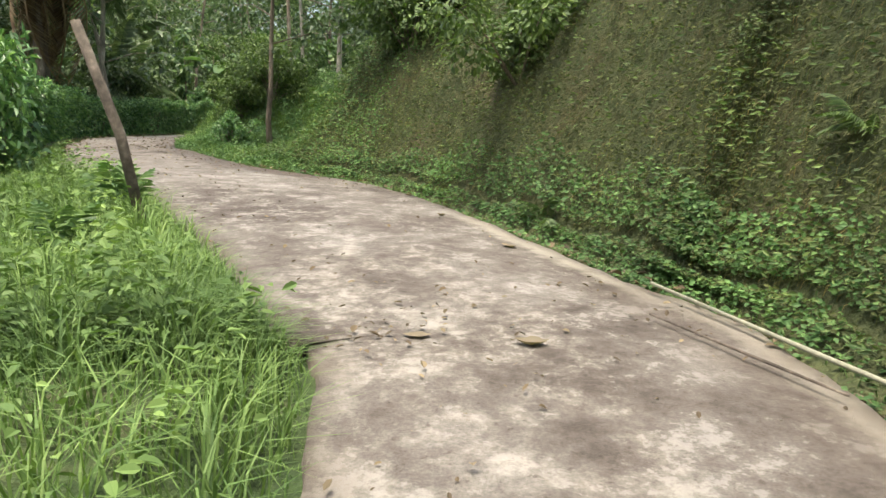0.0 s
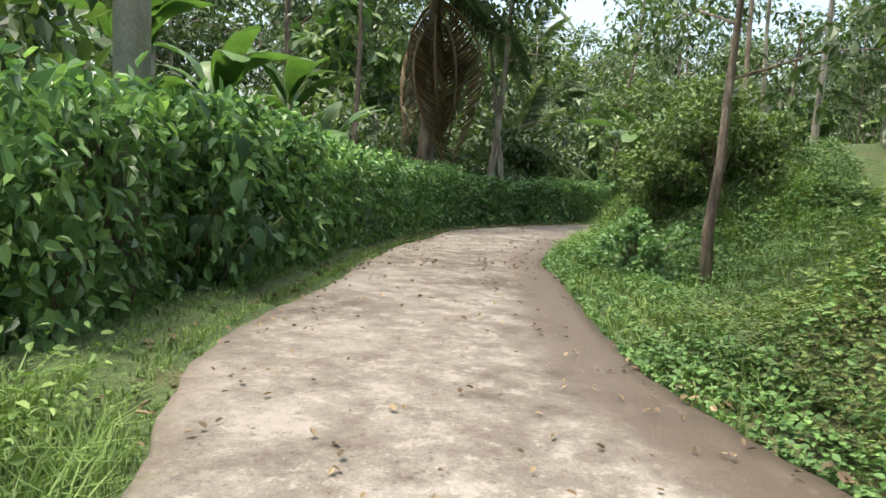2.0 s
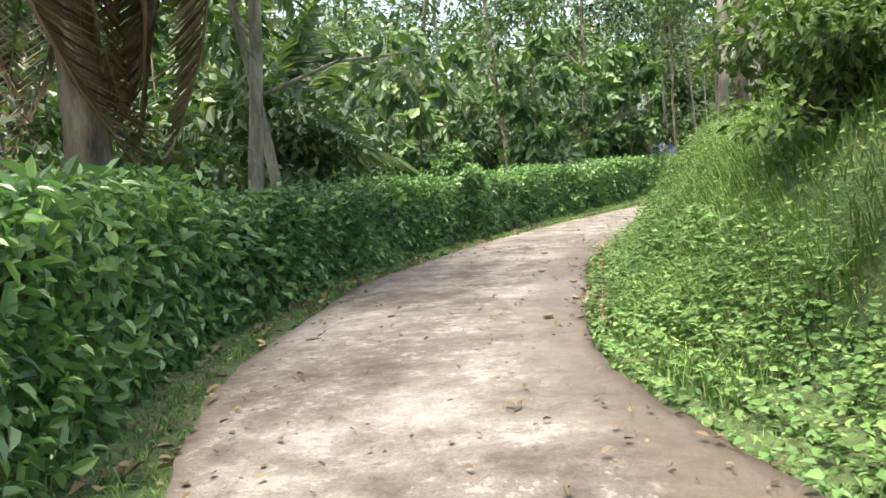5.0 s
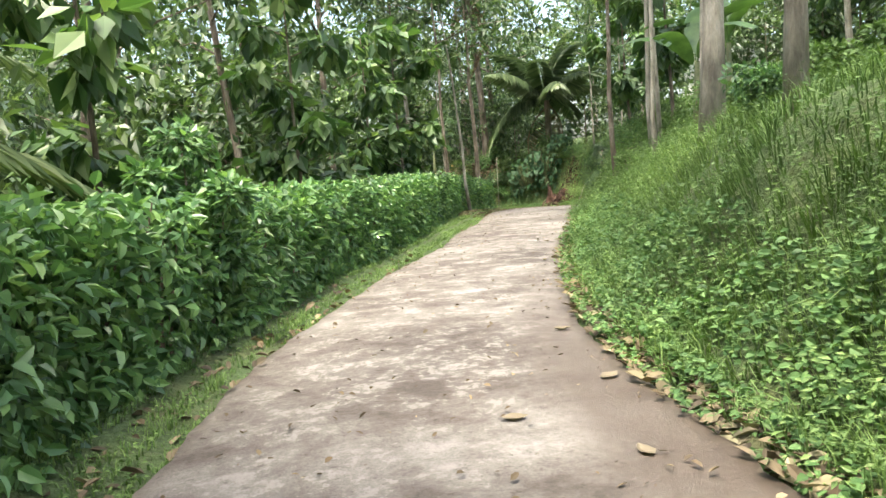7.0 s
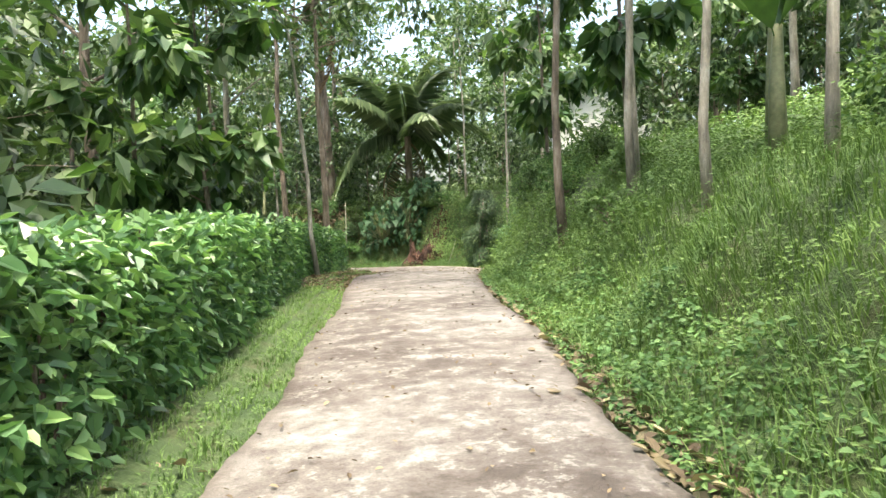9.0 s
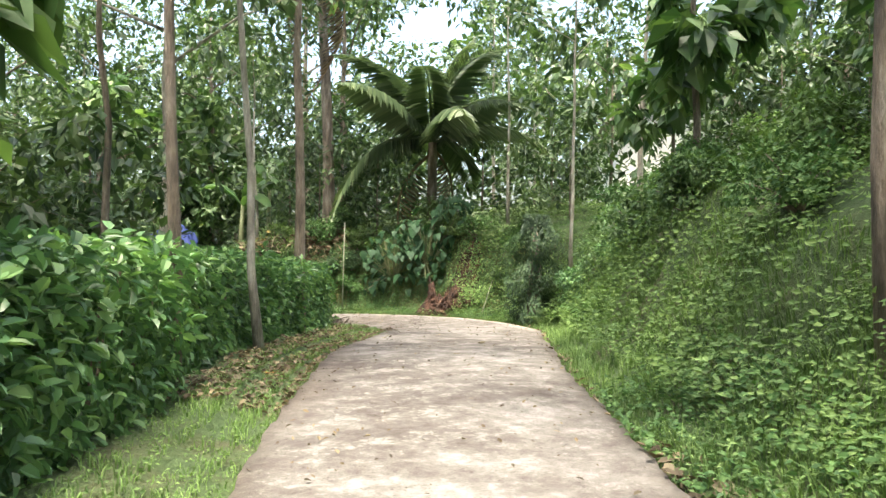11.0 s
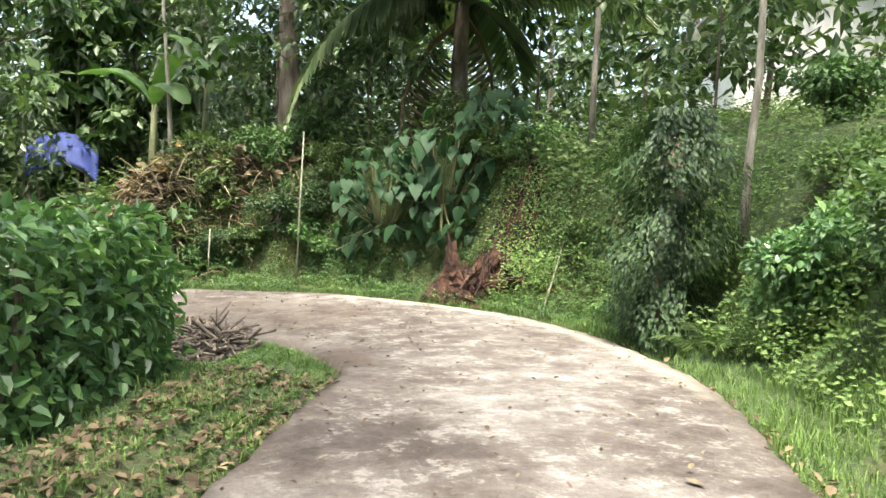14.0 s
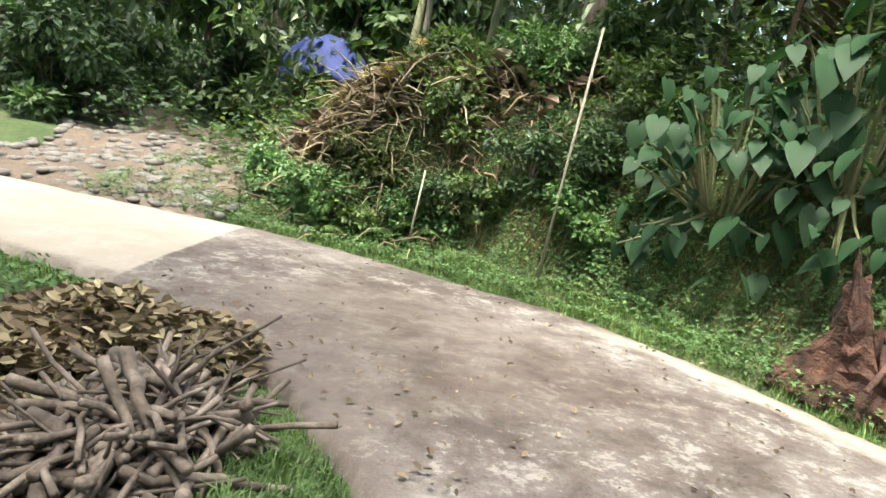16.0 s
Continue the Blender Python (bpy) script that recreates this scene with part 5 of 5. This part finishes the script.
def fallen_leaf(x, y, size, label, mat):
    size *= 0.8
    n = 7
    f = np.linspace(0, 1, n)
    w = 0.27 * np.sin(np.pi * (0.02 + 0.96 * f)) ** 1.1 * frng.uniform(0.8, 1.2, n)
    curl = frng.uniform(0.3, 0.9)
    v = np.stack([np.stack([f - 0.5, s * w, 0.03 + curl * abs(s) * w * 0.8 + curl * 0.25 * (2 * f - 1) ** 2], 1) for s in (-1, -0.5, 0, 0.5, 1)], 1).reshape(-1, 3) * size
    i, j = np.meshgrid(np.arange(n - 1), np.arange(4), indexing="ij")
    q = np.stack([i * 5 + j, (i + 1) * 5 + j, (i + 1) * 5 + j + 1, i * 5 + j + 1], -1).reshape(-1, 4)
    ob = tagged(piece("fallen_leaf", mesh_of("fallen_leaf", v, [q], mat, True)), label, "leaf", "fallen leaves")
    ob.matrix_basis = pose(x, y, float(on_top(x, y)[0]) - 0.012 * size, 0, 0, frng.uniform(0, 360))


fallen_leaf(0.42, 37.75, 0.24, "large curled tan leaf on the grass at the bend", M_BIGLEAF)
fallen_leaf(-2.35, 32.2, 0.17, "bright orange fallen leaf below the hedge", M_ORANGE)
for u, off, s in [(8.3, 0.75, 0.13), (8.6, 0.9, 0.15), (8.9, 0.85, 0.12), (9.4, 0.8, 0.16), (9.9, 0.35, 0.12), (9.7, 0.7, 0.11), (10.1, 0.85, 0.14), (10.5, 0.8, 0.12), (9.2, 0.55, 0.11),
                  (8.2, -0.7, 0.12), (8.4, -0.3, 0.12), (8.7, -0.85, 0.13), (15.6, 0.3, 0.13), (16.2, 0.55, 0.1), (15.2, 0.1, 0.09), (6.3, 0.2, 0.1), (6.0, 0.75, 0.12), (4.6, -0.1, 0.09),
                  (1.4, -0.55, 0.13), (1.3, -0.1, 0.15), (2.2, 0.7, 0.14), (2.5, 0.75, 0.1), (3.4, -0.2, 0.08), (12.2, 0.75, 0.12), (12.6, 0.8, 0.13), (11.6, 0.8, 0.12)]:
    x, y, _ = at_line(u, off * float(np.interp(u, US, HW)))
    fallen_leaf(x, y, s, "dry tan leaf lying on the concrete", M_BIGLEAF)

# ---- rotten stump with torn roots ----
stump = thing("rotten_stump", 2.78, 40.1, "torn red-brown rotten tree stump with roots at the bank", "stump")
stump.scale = (1.3, 1.3, 1.35)
krng = np.random.default_rng(5)
NR, NA = 14, 28
lv, a = np.meshgrid(np.linspace(0, 1, NR), np.linspace(0, 2 * np.pi, NA, endpoint=False), indexing="ij")
rad = (0.2 - 0.1 * lv + 0.12 * (1 - lv) ** 4) * (1 + 0.22 * np.sin(3 * a + 3 * lv) + 0.14 * np.sin(7 * a + 2 - 2 * lv) + 0.08 * np.sin(13 * a)) * krng.uniform(0.93, 1.07, lv.shape)
tear = 0.34 + 0.17 * np.cos(a - 2.6) + 0.06 * np.sin(5 * a) + krng.uniform(-0.05, 0.07, NA)[None, :]
v = np.stack([np.cos(a) * rad - 0.1 * lv - 0.05, np.sin(a) * rad, lv * tear - 0.1], -1).reshape(-1, 3)
i, j = np.meshgrid(np.arange(NR - 1), np.arange(NA), indexing="ij")
q = np.stack([i * NA + j, i * NA + (j + 1) % NA, (i + 1) * NA + (j + 1) % NA, (i + 1) * NA + j], -1).reshape(-1, 4)
last = (NR - 1) * NA
hollow = np.array([[last + j, last + (j + 1) % NA, NR * NA] for j in range(NA)])
piece("bole", mesh_of("bole", np.vstack([v, [[-0.12, 0, 0.08]]]), [q, hollow], M_REDROOT), stump)
for n in range(64):
    b = np.array([krng.uniform(-0.12, 0.5), krng.uniform(-0.28, 0.05), krng.uniform(-0.02, 0.16)])
    w = unit(np.array([krng.normal(0.2, 0.7), krng.normal(-0.4, 0.5), krng.normal(-0.1, 0.4)])) * krng.uniform(0.12, 0.34)
    r = krng.choice([0.006, 0.01, 0.016, 0.028])
    bend = krng.normal(0, 0.05, 3)
    piece("root", mesh_of("root", *tube([b, b + w * 0.35 + bend, b + w * 0.7 - bend * 0.5, b + w + [0, 0, -0.03]], (r, r * 0.9, r * 0.7, r * 0.25), 6), M_REDROOT, True), stump)
nn = 44
gxs, gys = np.meshgrid(np.linspace(-0.3, 0.95, nn), np.linspace(-0.3, 0.5, nn), indexing="ij")
hump = 0.14 * np.exp(-((gxs - 0.3) ** 2 / 0.09 + gys**2 / 0.05)) + 0.1 * np.exp(-((gxs - 0.65) ** 2 / 0.05 + (gys - 0.2) ** 2 / 0.05))
hump = hump + 0.035 * wave(gxs * 8, gys * 8, 3.0) + 0.02 * wave(gxs * 8, gys * 8, 9.0, 2) + krng.normal(0, 0.008, hump.shape)
zz = (land((gxs * 1.3 + 2.78).ravel(), (gys * 1.3 + 40.1).ravel()).reshape(nn, nn) - gz(2.78, 40.1)) / 1.35 + hump - 0.04 - 0.14 * step((np.hypot((gxs - 0.25) / 0.44, (gys - 0.0) / 0.26) + 0.15 * wave(gxs, gys, 14.0) - 0.8) / 0.2)
i, j = np.meshgrid(np.arange(nn - 1), np.arange(nn - 1), indexing="ij")
piece("soil", mesh_of("soil", np.stack([gxs, gys, zz], -1).reshape(-1, 3), [np.stack([i * nn + j, (i + 1) * nn + j, (i + 1) * nn + j + 1, i * nn + j + 1], -1).reshape(-1, 4)], M_REDROOT), stump, "loose red earth")

# ---- blue tarpaulin ----
M_TARP = surface("blue_tarpaulin", [(0.3, (0.01, 0.02, 0.11)), (0.7, (0.024, 0.048, 0.21))], 3, 0.75, 30, 0.5, 0.01)
tx, ty = -1.75, 46.4
gxs, gys = np.meshgrid(np.linspace(-0.55, 0.55, 26), np.linspace(-0.4, 0.4, 20), indexing="ij")
tz = 1.28 - 1.7 * np.abs(gys) ** 1.3 - 0.9 * np.abs(gxs) ** 2 + 0.05 * wave(gxs * 4, gys * 3, 2.6)
i, j = np.meshgrid(np.arange(25), np.arange(19), indexing="ij")
tarp = piece("tarpaulin", mesh_of("tarpaulin", np.stack([gxs, gys, tz], -1).reshape(-1, 3), [np.stack([i * 20 + j, (i + 1) * 20 + j, (i + 1) * 20 + j + 1, i * 20 + j + 1], -1).reshape(-1, 4)], M_TARP, True))
sol = tarp.modifiers.new("thick", "SOLIDIFY")
sol.thickness = 0.006
tarp.location = (tx, ty, gz(tx, ty) + 0.12)
tagged(tarp, "crumpled blue plastic tarpaulin over a heap by the path", "tarpaulin")
woodpile = piece("woodpile", mesh_of("woodpile", np.stack([gxs * 0.94, gys * 0.94, np.where(tz - 0.03 < 0.63, -0.25, tz - 0.03)], -1).reshape(-1, 3), [np.stack([i * 20 + j, (i + 1) * 20 + j, (i + 1) * 20 + j + 1, i * 20 + j + 1], -1).reshape(-1, 4)], M_WOOD, True))
woodpile.location = tarp.location
tagged(woodpile, "heap of wood under a blue tarpaulin", "woodpile")

# ---- cobbled path ----
M_STONE = surface("river_stone", [(0.3, (0.09, 0.085, 0.075)), (0.6, (0.16, 0.15, 0.135)), (0.8, (0.23, 0.22, 0.2))], 5, 0.8, 40, 0.5, 0.006)
M_EARTH = surface("bare_brown_earth", [(0.3, (0.06, 0.046, 0.034)), (0.6, (0.11, 0.085, 0.063)), (0.8, (0.17, 0.14, 0.11))], 2, 0.95, 30, 0.9, 0.02)
PATHLINE = [(-2.6, 41.85), (-2.5, 43.0), (-2.75, 44.3), (-3.6, 45.8), (-5.2, 47.0), (-8.0, 48.0)]
up_ = np.linspace(0, len(PATHLINE) - 1, 60)
pl = spline(PATHLINE, up_)
pt = unit(np.gradient(pl, axis=0))
pr = np.stack([pt[:, 1], -pt[:, 0]], 1)
wide = np.linspace(1.35, 1.1, 60)
cols = np.linspace(-1, 1, 11)
sheet = pl[:, None] + pr[:, None] * (cols[None] * wide[:, None])[..., None]
sz = land(sheet[..., 0].ravel(), sheet[..., 1].ravel()).reshape(60, 11) + 0.03 - 0.1 * (np.abs(cols) > 0.95)
i, j = np.meshgrid(np.arange(59), np.arange(10), indexing="ij")
path_bed = piece("cobbled_path", mesh_of("cobbled_path", np.concatenate([sheet, sz[..., None]], -1).reshape(-1, 3), [np.stack([i * 11 + j, i * 11 + j + 1, (i + 1) * 11 + j + 1, (i + 1) * 11 + j], -1).reshape(-1, 4)], M_EARTH, True))
tagged(path_bed, "path of worn river cobbles set in brown earth", "path", kind="structure")
crng = np.random.default_rng(3)
COBBLES = []
for n in range(6):
    bm = bmesh.new()
    bmesh.ops.create_icosphere(bm, subdivisions=1, radius=1)
    for p in bm.verts:
        p.co = Vector((p.co.x * crng.uniform(0.85, 1.15), p.co.y * crng.uniform(0.7, 0.95), p.co.z * 0.4))
    me = bpy.data.meshes.new("cobble")
    bm.to_mesh(me)
    bm.free()
    for p in me.polygons:
        p.use_smooth = True
    me.materials.append(M_STONE)
    COBBLES.append(me)
made = 0
for r in range(44):
    f = 0.1 + r * 0.066
    if f > 3:
        break
    for c in range(14):
        w = float(np.interp(f, up_, wide))
        off = (c - 6.5) / 6.5 * w * 0.9 + crng.normal(0, 0.02) + 0.05 * (r % 2)
        x, y = (float(np.interp(f, up_, pl[:, k] + pr[:, k] * off)) + crng.normal(0, 0.015) for k in (0, 1))
        if crng.uniform() < 0.42 or made >= 300:
            continue
        ob = piece("cobble", COBBLES[crng.integers(6)], path_bed)
        s = crng.uniform(0.06, 0.105)
        ob.matrix_basis = pose(x, y, gz(x, y) + 0.022, crng.normal(0, 5), crng.normal(0, 5), crng.uniform(0, 360)) @ Matrix.Diagonal((s, s, s, 1))
        made += 1

# ---- house up the slope ----
M_WALL = surface("white_plaster", [(0.3, (0.62, 0.6, 0.56)), (0.7, (0.8, 0.78, 0.74))], 2, 0.9, 30, 0.2, 0.004)
M_ROOF = surface("grey_roof_tile", [(0.3, (0.18, 0.16, 0.15)), (0.7, (0.33, 0.3, 0.28))], 3, 0.85, 25, 0.5, 0.01)
M_DARK = surface("dark_glass", [(0.3, (0.02, 0.02, 0.02)), (0.7, (0.05, 0.05, 0.05))], 3, 0.25, 20, 0.1, 0.002)


def box(lo, hi):
    x0, y0, z0 = lo
    x1, y1, z1 = hi
    v = np.array([(x, y, z) for x in (x0, x1) for y in (y0, y1) for z in (z0, z1)], float)
    return v, [np.array([(0, 1, 3, 2), (4, 6, 7, 5), (0, 4, 5, 1), (2, 3, 7, 6), (0, 2, 6, 4), (1, 5, 7, 3)])]


def house(x, y, turn, wide_, deep, label):
    g = thing("house", x, y, label, "house", turn=turn, z=gz(x, y) - 0.3)
    w, d, h = wide_ / 2, deep / 2, 2.3
    front = [box((-w, -d, 0), (-0.9, -d + 0.12, h)), box((-0.1, -d, 0), (w, -d + 0.12, h)), box((-0.9, -d, 0), (-0.1, -d + 0.12, 0.9)), box((-0.9, -d, 1.8), (-0.1, -d + 0.12, h))]
    piece("wall", mesh_of("wall", *joined(front), M_WALL), g)
    for lo, hi in (((-w, d - 0.12, 0), (w, d, h)), ((-w, -d + 0.12, 0), (-w + 0.12, d - 0.12, h)), ((w - 0.12, -d + 0.12, 0), (w, d - 0.12, h))):
        piece("wall", mesh_of("wall", *box(lo, hi), M_WALL), g)
    win = piece("window", mesh_of("window", *joined([box((-0.9, -d + 0.02, 0.9), (-0.84, -d + 0.09, 1.8)), box((-0.16, -d + 0.02, 0.9), (-0.1, -d + 0.09, 1.8)), box((-0.53, -d + 0.02, 0.9), (-0.47, -d + 0.09, 1.8))]), M_BARK), g)
    piece("pane", mesh_of("pane", *box((-0.84, -d + 0.045, 0.9), (-0.16, -d + 0.06, 1.8)), M_DARK), win)
    e = 0.45
    for s in (-1, 1):
        v = np.array([(-w - e, s * (d + e), h - 0.25), (w + e, s * (d + e), h - 0.25), (w + e, 0, h + 0.95), (-w - e, 0, h + 0.95)])
        v = np.vstack([v, v + [0, 0, 0.07]])
        piece("roof", mesh_of("roof", v, [np.array([(0, 1, 2, 3), (4, 7, 6, 5), (0, 4, 5, 1), (1, 5, 6, 2), (2, 6, 7, 3), (3, 7, 4, 0)])], M_ROOF), g)
    for s in (-1, 1):
        xx = s * (w - 0.06)
        v = np.array([(xx - 0.06, -d, h), (xx - 0.06, d, h), (xx - 0.06, 0, h + 0.8), (xx + 0.06, -d, h), (xx + 0.06, d, h), (xx + 0.06, 0, h + 0.8)])
        piece("gable", mesh_of("gable", v, [np.array([(0, 1, 2), (3, 5, 4)]), np.array([(0, 3, 4, 1), (1, 4, 5, 2), (2, 5, 3, 0)])], M_WALL), g)


house(13.5, 45.5, 60, 5.0, 4.0, "white plastered house with a grey roof above the slope")
